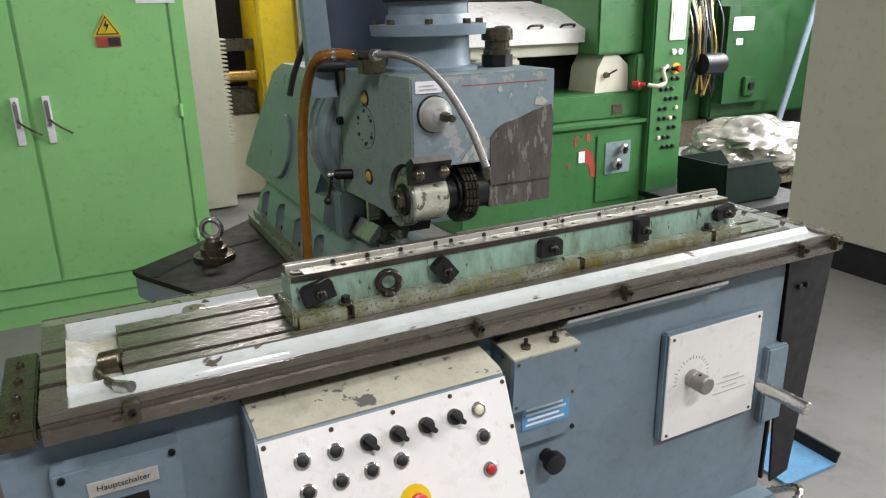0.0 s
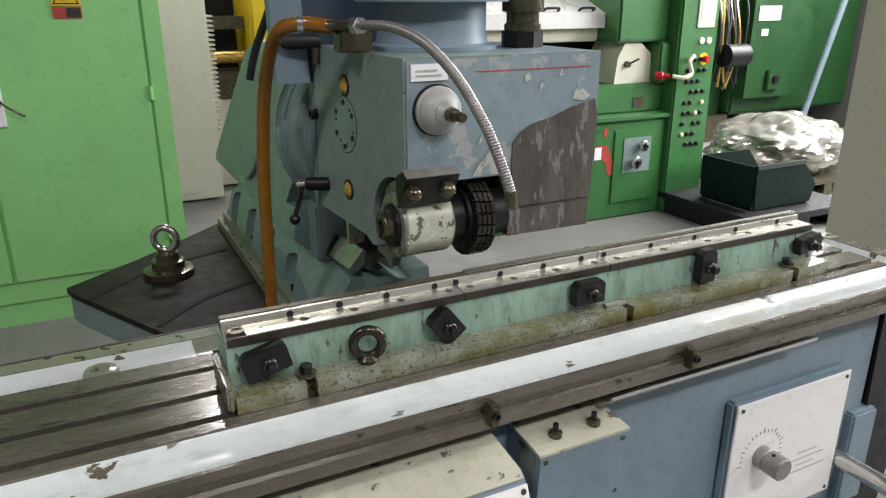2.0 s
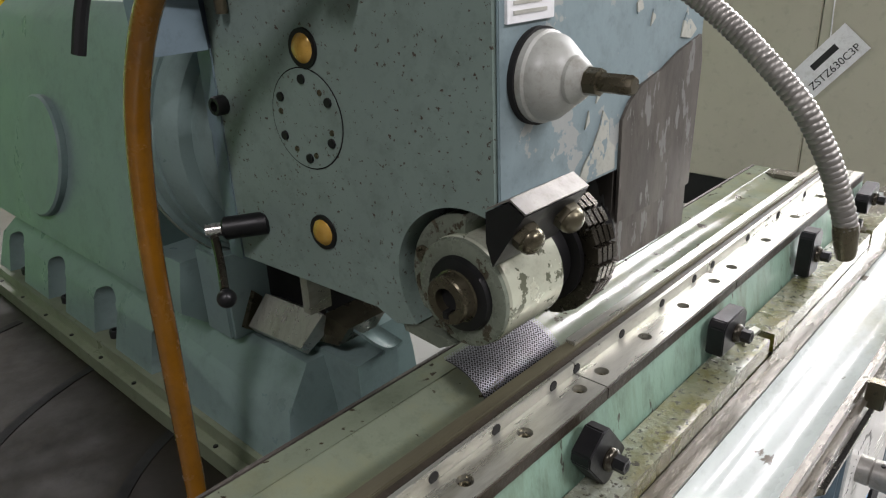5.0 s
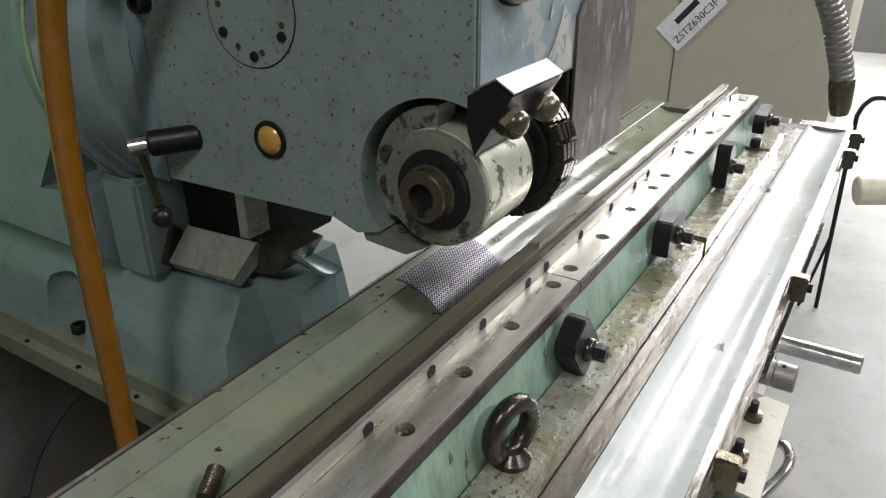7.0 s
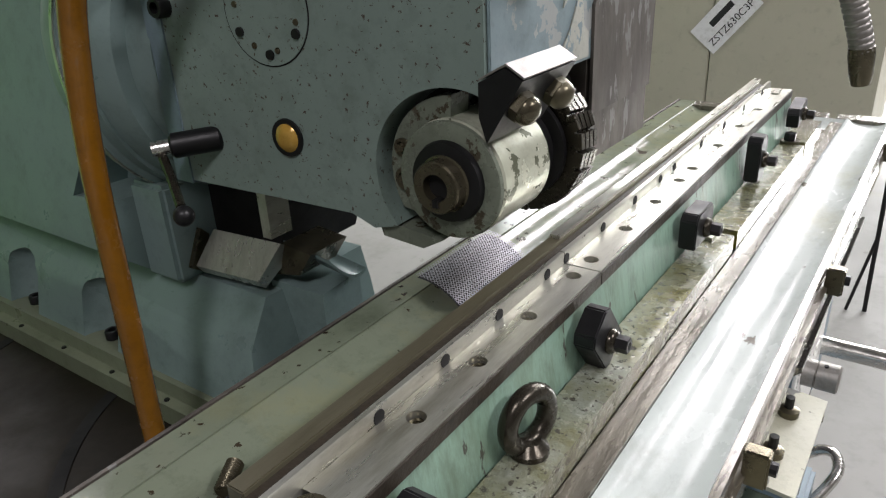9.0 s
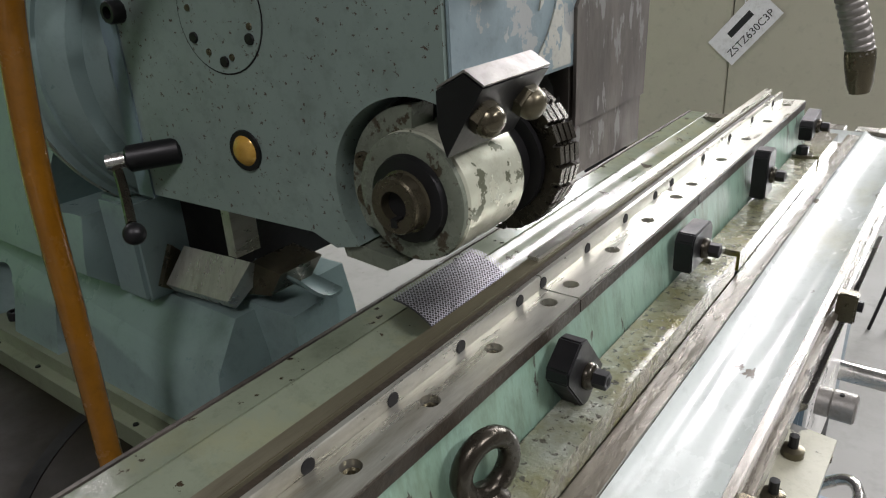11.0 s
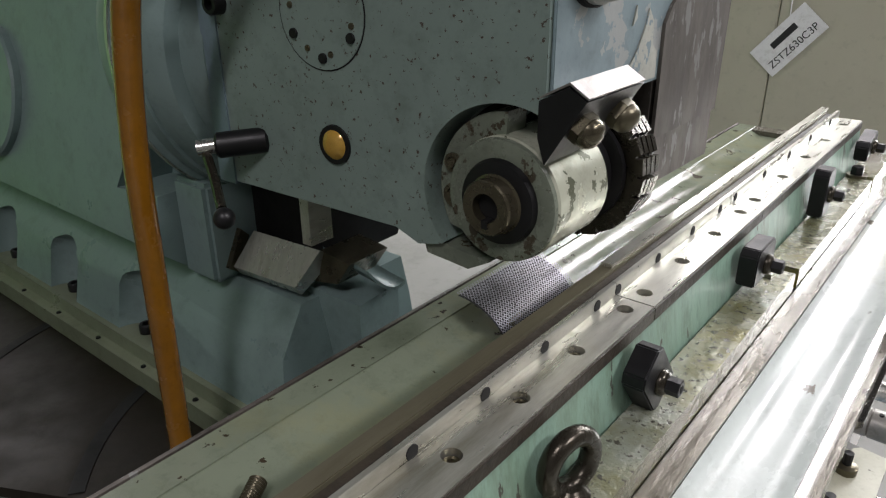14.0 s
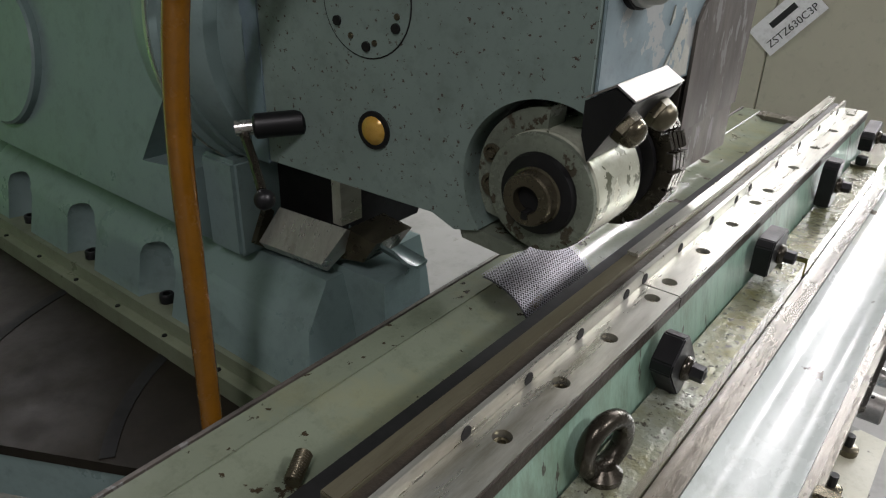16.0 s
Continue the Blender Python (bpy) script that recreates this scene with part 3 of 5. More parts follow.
def perforated(x0, x1, rad, nx, ny):
    """A sheet rolled over a quarter round, with a round hole in each cell."""
    bm = bmesh.new()
    dx = (x1 - x0) / nx

    def lift(u, v):
        a = v * 1.25
        return (u, 1.650 - rad * math.sin(a) * 1.05, ZT + 0.0135 + rad * (math.cos(a) - math.cos(1.25)) * 0.8)
    for i in range(nx):
        for j in range(ny):
            cu, cv = x0 + (i + 0.5) * dx, (j + 0.5) / ny
            o, h = [], []
            for k in range(8):
                t = (k + 0.5) * math.tau / 8
                c, s_ = math.cos(t), math.sin(t)
                f = 0.5 / max(abs(c), abs(s_))
                o.append(bm.verts.new(lift(cu + f * c * dx, cv + f * s_ / ny)))
                h.append(bm.verts.new(lift(cu + 0.36 * c * dx, cv + 0.36 * s_ / ny)))
            for k in range(8):
                bm.faces.new((o[k], o[(k + 1) % 8], h[(k + 1) % 8], h[k]))
    return bm


part("perforated_sheet", perforated(0.925, 1.09, 0.075, 33, 18), PERF, strain)
# added near-black sheet below the strainer; gives its holes their shade
bm = bmesh.new()
for k in range(8):
    a0, a1 = (1.25 * k / 8, 1.25 * (k + 1) / 8)
    q = [(u, 1.650 - 0.071 * math.sin(a) * 1.05, ZT + 0.0095 + 0.073 * (math.cos(a) - math.cos(1.25)) * 0.8) for a, u in ((a0, 0.928), (a1, 0.928), (a1, 1.087), (a0, 1.087))]
    bm.faces.new([bm.verts.new(v) for v in q])
part("sludge", bm, SHADEBLACK, strain, "near-black sheet for the shade under the holes")
part("screw", turned((0.945, 1.585, ZT + 0.022), (1, 0.25, 0), [(i * 0.0016, 0.006 if i % 2 else 0.005) for i in range(20)], 10), DULL, strain)

# ---- front of the base: controls ----
desk = thing("control_panel", "white control panel with buttons on a blue-grey slanted box", "control panel", at=(0.6, 1.2, 0.6))
PT, PB = Vector((0, 1.158, 0.858)), Vector((0, 1.028, 0.560))
prof = [(1.2995, 0.86), (1.2995, 0.52), (1.05, 0.52), (PB.y + 0.012, PB.z - 0.012), (PT.y + 0.006, PT.z), (1.175, 0.868), (1.2995, 0.885)]
part("housing", prism(prof, "x", 0.34, 0.884), BLUE, desk, bevel=0.004)
part("worn_top", prism([(1.2990, 0.8872), (1.176, 0.8702), (1.162, 0.861), (1.162, 0.8635), (1.176, 0.8728), (1.2990, 0.8895)], "x", 0.345, 0.88), WORNTOP, desk, "cream paint worn through to dark patches")
down = (PB - PT).normalized()
outw = Vector((0, down.z, -down.y)).normalized()
if outw.y > 0:
    outw = -outw
LEN = (PB - PT).length


def onpanel(x, d, h=0.0):
    p = PT + down * d + outw * (0.0035 + h)
    return Vector((x, p.y, p.z))


bm = bmesh.new()
q = [onpanel(0.343, 0.002, -0.0025), onpanel(0.881, 0.002, -0.0025), onpanel(0.881, LEN, -0.0025), onpanel(0.343, LEN, -0.0025)]
q2 = [p + outw * 0.0035 for p in q]
lo, hi = [bm.verts.new(p) for p in q], [bm.verts.new(p) for p in q2]
bm.faces.new(lo), bm.faces.new(hi)
for i in range(4):
    bm.faces.new((lo[i], lo[(i + 1) % 4], hi[(i + 1) % 4], hi[i]))
part("face_plate", bm, WHITE, desk, "white enamelled face plate")


def button(x, d, cap, knob=False):
    b = part("button_bezel", turned(onpanel(x, d, -0.001), outw, [(0, 0.0175), (0.004, 0.017), (0.006, 0.0142), (0.006, 0.0118), (0.0035, 0.0115)], 20), BRIGHT, desk)
    if knob:
        part("knob", turned(onpanel(x, d, 0.002), outw, [(0, 0.0168), (0.012, 0.0158), (0.013, 0.0135)], 18), RUBBER, b)
        bm = prism([(-0.018, -0.005), (0.018, -0.005), (0.021, 0), (0.018, 0.005), (-0.018, 0.005)], "z", 0, 0.016)
        turn = outw.to_track_quat("Z", "Y").to_matrix().to_4x4()
        bmesh.ops.transform(bm, matrix=Matrix.Translation(onpanel(x, d, 0.012)) @ turn @ pose(0, 0, 0, 0, 0, -50), verts=bm.verts)
        part("grip", bm, RUBBER, b, bevel=0.001)
    else:
        part("cap", turned(onpanel(x, d, 0.001), outw, [(0, 0.0105), (0.005, 0.0105), (0.0065, 0.008)], 16), cap, b)


for i, x in enumerate((0.418, 0.484, 0.551, 0.614, 0.678, 0.744, 0.803)):
    button(x, 0.055, CREAMBTN if i == 6 else RUBBER, 2 <= i <= 5)
for i, (x, d, c) in enumerate(((0.418, 0.115, RUBBER), (0.484, 0.113, RUBBER), (0.548, 0.111, RUBBER), (0.612, 0.109, RUBBER), (0.802, 0.112, RUBBER), (0.802, 0.182, REDBTN), (0.418, 0.175, RUBBER), (0.484, 0.172, RUBBER), (0.418, 0.235, RUBBER), (0.484, 0.235, RUBBER))):
    button(x, d, c)
part("emergency_disc", turned(onpanel(0.625, 0.195, -0.001), outw, [(0, 0.034), (0.003, 0.034)], 28), YELLOW, desk, "yellow round emergency plate")
part("stop_button", turned(onpanel(0.625, 0.195, 0.002), outw, [(0, 0.012), (0.014, 0.012), (0.016, 0.019), (0.026, 0.018), (0.029, 0.012)], 22), REDBTN, desk)
for x in (0.352, 0.484, 0.614, 0.744, 0.872):
    for d in (0.012, LEN - 0.012):
        part("screw", turned(onpanel(x, d, -0.001), outw, [(0, 0.0055), (0.003, 0.005)], 10), DULL, desk)
for d in (0.11, 0.21):
    part("screw", turned(onpanel(0.874, d, -0.001), outw, [(0, 0.0055), (0.003, 0.005)], 10), DULL, desk)


def written(text, size, m, material, parent, name="lettering"):
    cu = bpy.data.curves.new(name, "FONT")
    cu.body, cu.size, cu.align_x, cu.align_y, cu.extrude = text, size, "CENTER", "CENTER", 0.0004
    cu.materials.append(material)
    ob = new(name, cu)
    ob.parent = parent
    ob.matrix_parent_inverse = Matrix.Translation(-parent.location) if parent.type == "EMPTY" else Matrix()
    ob.matrix_basis = m
    return ob


main = thing("main_switch_plate", "blue-grey main switch cover with an engraved label", "switch cover", at=(0.1, 1.268, 0.72))
part("cover", box(-0.005, 0.215, 1.25, 1.2998, 0.62, 0.845), BLUE, main, bevel=0.004)
plate = part("label_plate", box(0.05, 0.172, 1.247, 1.2495, 0.783, 0.812), PLATEGREY, main, "engraved grey label plate")
written("Hauptschalter", 0.0165, pose(0.111, 1.2465, 0.7975, 90, 0, 0), INK, plate)
part("switch_hole", box(0.085, 0.15, 1.2485, 1.2498, 0.68, 0.765), SHADEBLACK, main)
part("switch_lever", rod((0.118, 1.2484, 0.725), (0.118, 1.223, 0.725), 0.016), RUBBER, main)
for x in (0.012, 0.2):
    for z in (0.832, 0.64):
        part("screw", turned((x, 1.2499, z), (0, -1, 0), [(0, 0.007), (0.005, 0.007), (0.005, 0.004), (0.002, 0.0035)], 12), BLACK, main)

jb = thing("junction_box", "blue-grey junction box with worn cream lid under the rim", "junction box", at=(1.03, 1.24, 0.74))
part("body", prism([(1.2998, 0.72), (1.205, 0.72), (1.195, 0.86), (1.2998, 0.87)], "x", 0.935, 1.115), BLUE, jb, bevel=0.004)
part("lid", prism([(1.2998, 0.8702), (1.194, 0.8602), (1.194, 0.8652), (1.2998, 0.8752)], "x", 0.932, 1.118), WORNTOP, jb, "worn cream lid", bevel=0.002)
part("side_label", box(0.9335, 0.9348, 1.212, 1.262, 0.775, 0.855), PALE2, jb)
for x in (0.985, 1.065):
    s1 = part("push_switch", turned((x, 1.228, 0.868), (0, 0, 1), [(0, 0.012), (0.008, 0.012), (0.01, 0.008)], 14), DULL, jb)
    part("pin", rod((x, 1.228, 0.877), (x, 1.228, 0.892), 0.005, 10), BLACK, s1)
for x in (0.945, 1.105):
    for z in (0.733, 0.848):
        part("screw", turned((x, 1.2065 if z < 0.8 else 1.197, z), (0, -1, 0), [(0, 0.005), (0.003, 0.0045)], 10), DULL, jb)
cover = thing("cover_plate", "blue-grey cover plate with corner screws on the base", "cover plate", at=(1.05, 1.268, 0.67))
part("sheet", box(0.93, 1.165, 1.264, 1.2997, 0.575, 0.795), BLUE, cover, bevel=0.002)
for z in (0.767, 0.590):
    part("screw", turned((1.155, 1.2642, z), (0, -1, 0), [(0, 0.007), (0.004, 0.006)], 12), BLACK, cover)
name_p = part("nameplate", box(1.0, 1.142, 1.2605, 1.2638, 0.622, 0.704), PLATEBLUE, cover, "blue printed nameplate")
for k, (a, b) in enumerate(((1.035, 1.1), (1.01, 1.12), (1.01, 1.13), (1.015, 1.11), (1.01, 1.125))):
    part("print_line", box(a, b, 1.2596, 1.2603, 0.688 - 0.014 * k, 0.694 - 0.014 * k), PAPER, name_p)

dial = thing("feed_dial", "white dial plate with a steel knob on the base front", "dial plate", at=(1.65, 1.26, 0.6))
part("backing", box(1.475, 1.845, 1.274, 1.2997, 0.432, 0.768), BLUE, dial, bevel=0.006)
face = part("dial_face", box(1.48, 1.84, 1.2685, 1.2738, 0.437, 0.763), WHITE, dial, "cream white enamelled plate", bevel=0.0015)
bm = bmesh.new()
for k in range(19):
    a = math.radians(-10 + 200 * k / 18)
    ln = 0.012 if k % 3 == 0 else 0.007
    b = prism([(-0.0007, 0.058), (0.0007, 0.058), (0.0007, 0.058 + ln), (-0.0007, 0.058 + ln)], "y", 1.2678, 1.2684)
    bmesh.ops.transform(b, matrix=Matrix.Translation((1.573, 0, 0.617)) @ pose(0, 0, 0, 0, math.degrees(a) - 90, 0), verts=b.verts)
    me_ = bpy.data.meshes.new("tmp")
    b.to_mesh(me_)
    b.free()
    bm.from_mesh(me_)
    bpy.data.meshes.remove(me_)
part("scale_marks", bm, INK, face)
bm = bmesh.new()
for k, (a, b) in enumerate(((1.70, 1.765), (1.68, 1.79), (1.70, 1.76), (1.665, 1.80))):
    box(a, b, 1.2678, 1.2684, 0.580 - 0.016 * k, 0.584 - 0.016 * k, bm)
part("print_lines", bm, PLATEGREY, face)
kn = part("dial_knob", turned((1.573, 1.2685, 0.617), (0, -1, 0), [(0, 0.026), (0.02, 0.026), (0.022, 0.024), (0.024, 0.0265), (0.058, 0.0265), (0.061, 0.023)], 28), HOSESTEEL, dial, "turned steel knob")
part("cross_hole", rod((1.566, 1.232, 0.6405), (1.566, 1.232, 0.6445), 0.004, 10), SHADEBLACK, kn)
for x in (1.495, 1.825):
    for z in (0.45, 0.75):
        part("screw", turned((x, 1.2684, z), (0, -1, 0), [(0, 0.005), (0.002, 0.0045)], 10), DULL, dial)
lone("crank_shaft", rod((1.865, 1.2998, 0.515), (1.865, 1.10, 0.515), 0.021, 24, chamfer=0.003), BRIGHT, "bright plain steel shaft stub projecting from the base", "shaft")
lone("lower_knob", turned((1.10, 1.2998, 0.50), (0, -1, 0), [(0, 0.02), (0.03, 0.02), (0.03, 0.03), (0.05, 0.03), (0.052, 0.025)], 18), RUBBER, "black plastic knob low on the base", "knob")

flap = thing("chute_guard", "black rubber chip guard hanging at the table end", "chip guard", at=(2.06, 1.3, 0.1))
part("sheet", prism([(1.96, 0.905), (2.16, 0.905), (2.15, 0.8), (2.09, 0.12), (2.01, 0.10), (1.975, 0.45)], "y", 1.292, 1.30), RUBBER, flap, bevel=0.002)
part("side_sheet", prism([(1.30, 0.905), (1.62, 0.905), (1.62, 0.12), (1.30, 0.12)], "x", 1.972, 1.98), RUBBER, flap)
part("top_lip", box(1.99, 2.15, 1.288, 1.2918, 0.885, 0.915), BRIGHT, flap, bevel=0.002)
for x in (2.01, 2.045):
    part("bolt", hexagon((x, 1.292, 0.80), (0, -1, 0), 0.009, 0.012), BLACK, flap)
tray = thing("drip_tray", "pale blue sheet drip tray on the floor", "drip tray", at=(2.3, 1.42, 0))
part("pan", box(2.16, 2.42, 1.33, 1.58, 0.002, 0.012), PLATEBLUE, tray)
part("rim", prism([(2.415, 0.012), (2.425, 0.012), (2.44, 0.05), (2.43, 0.05)], "y", 1.33, 1.58), BLACK, tray)
lone("floor_pipe", tube([(1.90, 1.24, 0.006 + 0.012), (2.0, 1.19, 0.09), (2.06, 1.23, 0.1), (2.03, 1.34, 0.02)], 0.014, 12), BRIGHT, "bent grey pipe loop at the foot of the base", "pipe")

# ---- rear plate, head support and gear housing ----
plate_th = thing("swivel_plate", "brown machined cast plate with curved T-slots behind the table", "machine plate", at=(1.0, 2.4, 0))
outline = [(0.236, 2.65), (0.25, 2.60), (0.69, 1.75), (1.0, 1.73), (1.05, 2.3), (1.05, 3.3), (0.95, 3.3), (0.47, 2.84)]
part("plate_top", prism(outline, "z", 0.735, 0.752), PLATEIRON, plate_th, "brown oily machined top", bevel=0.003)
part("plate_edge", prism([(0.7 + (x - 0.7) * 0.985, 2.4 + (y - 2.4) * 0.985) for x, y in outline], "z", 0.655, 0.7348), TEAL, plate_th, bevel=0.02, seg=3)
part("column", prism([(0.55, 1.72), (0.95, 1.72), (1.0, 3.0), (0.75, 3.0)], "z", 0, 0.6548), BLUE, plate_th)


# slots are near-black bands laid on the plate for their shaded depth
for pts in (((0.300, 2.528), (0.48, 2.69), (0.73, 2.79)), ((0.452, 2.245), (0.59, 2.38), (0.76, 2.46)), ((0.575, 1.99), (0.66, 2.08), (0.76, 2.14))):
    part("curved_slot", ribbon(pts, 0.02, 0.7516, 0.002), SHADEBLACK, plate_th)

ped = thing("lifting_eye", "steel lifting eye on a turned stepped boss on the plate", "eye bolt", at=(0.525, 2.64, 0.752))
part("boss", turned((0.525, 2.64, 0.752), (0, 0, 1), [(0, 0.075), (0.018, 0.075), (0.022, 0.05), (0.045, 0.048), (0.048, 0.036), (0.07, 0.034), (0.075, 0.022)], 28), DULL, ped)
part("ring", ring_torus((0.525, 2.64, 0.866), (0.5, 1, 0), 0.036, 0.0105), BRIGHT, ped)

supp = thing("head_support", "teal-grey cast support with bolt pockets on a pale flange", "machine casting", at=(1.1, 2.3, 0.752))
part("flange", prism([(0.752, 1.78), (1.05, 1.78), (1.08, 3.08), (0.752, 3.08)], "z", 0.7522, 0.786), OLIVE, supp, "pale greenish enamelled flange", bevel=0.004)
part("flange_step", prism([(0.770, 1.785), (1.04, 1.785), (1.07, 3.05), (0.770, 3.05)], "z", 0.7862, 0.812), OLIVE, supp, bevel=0.004)
bm = bmesh.new()
XR = 1.045
secs = [(0.8122, 0.780, 1.82, 3.03), (0.90, 0.800, 1.835, 3.0), (0.955, 0.85, 1.85, 2.97)]
prev = None
for z, x, y0, y1 in secs:
    ring = [bm.verts.new(v) for v in ((x, y0, z), (XR, y0, z), (XR, y1, z), (x, y1, z))]
    if prev:
        for i in range(4):
            bm.faces.new((prev[i], prev[(i + 1) % 4], ring[(i + 1) % 4], ring[i]))
    else:
        bm.faces.new(ring)
    prev = ring
bm.faces.new(prev)
knee = part("body", bm, TEAL, supp, bevel=0.02, seg=4)
for y in (2.19, 2.43, 2.67, 2.91):
    carve(knee, turned((0.780, y, 0.8165), (0.1, 0, 1), [(-0.02, 0.046), (0.03, 0.05), (0.07, 0.052), (0.09, 0.043), (0.102, 0.024), (0.106, 0.008)], 32))
    cap_screw((0.803, y, 0.8122), (0, 0, 1), 0.0125, supp, BLACK)
for k in range(9):
    part("flange_screw", turned((0.761, 1.86 + 0.14 * k, 0.7862), (0, 0, 1), [(0, 0.0045), (0.002, 0.004)], 8), BLACK, supp)
# curved chip scoop below the head
bm, prev = bmesh.new(), None
for k in range(13):
    u = k / 12
    x = 0.893 + 0.067 * u
    z = 1.006 - 0.040 * math.sin(u * math.pi * 0.62)
    row = [bm.verts.new(v) for v in ((x, 1.765, z), (x, 1.90, z + 0.02), (x, 1.90, z + 0.026), (x, 1.765, z + 0.005))]
    if prev:
        for i in range(4):
            bm.faces.new((prev[i], prev[(i + 1) % 4], row[(i + 1) % 4], row[i]))
    else:
        bm.faces.new(row)
    prev = row
bm.faces.new(prev)
part("scoop", bm, TEAL, supp, "rounded blue-grey chip scoop")
part("front_skirt", prism([(0.88, 1.772), (0.962, 1.78), (0.962, 1.87), (0.88, 1.87)], "z", 0.8125, 0.965), TEAL, supp, bevel=0.032, seg=7)

gear = thing("gear_housing", "teal-grey cast gear housing with a round cover", "gear housing", at=(1.1, 2.35, 0.985))
bm = bmesh.new()
XR = 1.26
secs = [(0.935, 0.85, 2.07, 3.06), (0.995, 0.778, 2.06, 3.14), (1.02, 0.780, 2.06, 3.13), (1.40, 0.868, 2.09, 2.88), (1.435, 0.90, 2.12, 2.85)]
prev = None
for z, x, y0, y1 in secs:
    ring = [bm.verts.new(v) for v in ((x, y0, z), (XR, y0, z), (XR, y1, z), (x, y1, z))]
    if prev:
        for i in range(4):
            bm.faces.new((prev[i], prev[(i + 1) % 4], ring[(i + 1) % 4], ring[i]))
    else:
        bm.faces.new(ring)
    prev = ring
bm.faces.new(prev)
part("body", bm, TEAL, gear, bevel=0.015, seg=3)
tilt = Vector((-1, 0, 0.23)).normalized()
part("round_cover", turned((0.815, 2.60, 1.15), tilt, [(0, 0.118), (0.016, 0.118), (0.02, 0.114)], 48), TEAL, gear, "round cover plate")
carve(gear.children[0], prism([(2.0, 1.075), (2.09, 1.074), (2.17, 1.066), (2.095, 1.232), (2.0, 1.236)], "x", 0.6, 0.88))
part("dark_front", box(0.815, 0.90, 1.985, 2.0598, 0.955, 1.10), TEAL, gear, bevel=0.006)

turret = thing("swivel_ring", "round grey swivel flange with machined steel ring", "swivel flange", at=(0.95, 1.9, 1.28))
part("drum", turned((0.955, 2.0598, 1.272), (0, -1, 0), [(-0.03, 0.19), (0, 0.205), (0.02, 0.212), (0.05, 0.215), (0.054, 0.207), (0.075, 0.205)], 72), TEAL, turret, bevel=0.0)
part("hub", turned((0.955, 1.985, 1.272), (0, -1, 0), [(0, 0.2), (0.03, 0.197), (0.045, 0.19), (0.046, 0.172), (0.082, 0.165)], 72), TEAL, turret, "painted hub")
part("steel_ring", turned((0.955, 2.02, 1.272), (0, -1, 0), [(0, 0.2165), (0.006, 0.2165)], 72), STEEL, turret)

# ---- milling head ----
head = thing("milling_unit", "blue-grey milling head with chipped paint and rusty worn end", "milling head", at=(1.0, 1.68, 1.11))


def xe(y):
    """The x of the head's slightly turned end face at y."""
    return 0.826 - 0.08 * (y - 1.48)


ZH = 1.474
SY, SZ = 1.517, 1.183
bm = prism([(1.48, ZH), (1.90, ZH), (1.90, 1.136), (1.64, 1.130), (1.612, 1.118), (1.585, 1.124), (1.48, 1.20)], "x", 0.70, 1.034)
for v in bm.verts:
    if v.co.x < 0.75:
        v.co.x = xe(v.co.y)
body = part("body", bm, HEADP, head, bevel=0.003)
carve(body, box(0.862, 1.10, 1.40, 1.61, 1.0, 1.262))
carve(body, turned((0.70, SY, SZ), (1, 0, 0), [(0, 0.0865), (0.164, 0.0865)], 64))
# near-black sheet stands in for the unlit depth of the cutter opening
part("opening_back", box(0.866, 1.033, 1.6102, 1.613, 1.14, 1.2616), SHADEBLACK, head)
part("scribed_line", box(0.96, 1.20, 1.4752, 1.4765, 1.447, 1.4485), REDPEEL, head, "thin red scribed line")
part("guide_key", box(0.83, 0.865, 1.795, 1.81, 1.06, 1.134), STEEL, head)
part("front_panel", box(0.830, 1.222, 1.4762, 1.4794, 1.262, 1.470), CHIP, head, "blue-grey paint chipped to bare patches", bevel=0.001)
part("end_block", prism([(1.0342, 1.4797), (1.222, 1.4755), (1.222, 1.82), (1.0342, 1.86)], "z", 1.262, ZH), CHIP, head, bevel=0.004)
part("worn_block", prism([(1.0342, 1.4797), (1.216, 1.4765), (1.216, 1.80), (1.0342, 1.80)], "z", 1.142, 1.2618), RUSTY, head, "bare brown worn cast iron", bevel=0.004)
bm = prism([(1.036, 1.2), (1.2155, 1.2), (1.2215, 1.36), (1.214, 1.388), (1.16, 1.375), (1.12, 1.36), (1.075, 1.35), (1.05, 1.335), (1.036, 1.318)], "y", 1.4722, 1.4758)
part("bare_patch", bm, RUSTY, head, "bare brown patch where paint has worn off")
for pts in ([(0.955, 1.266), (1.028, 1.266), (1.026, 1.292), (1.014, 1.300), (1.012, 1.322), (1.0, 1.335), (0.994, 1.318), (0.982, 1.300), (0.966, 1.284)], [(0.985, 1.345), (0.994, 1.352), (0.990, 1.362)], [(0.966, 1.322), (0.974, 1.328), (0.972, 1.340)], [(1.06, 1.425), (1.072, 1.43), (1.066, 1.442), (1.058, 1.436)], [(1.09, 1.41), (1.10, 1.418), (1.094, 1.427)], [(1.165, 1.39), (1.19, 1.386), (1.204, 1.395), (1.186, 1.408), (1.176, 1.418), (1.168, 1.404)], [(1.13, 1.432), (1.142, 1.436), (1.136, 1.446)]):
    part("worn_patch", prism(pts, "y", 1.4745, 1.4761), FILLER, head, "pale patch where the paint has chipped")
part("edge_strip", prism([(xe(1.89) - 0.001, 1.876), (xe(1.89) + 0.1, 1.876), (xe(1.89) + 0.1, 1.906), (xe(1.89) - 0.001, 1.906)], "z", 1.132, 1.466), BLUE, head)
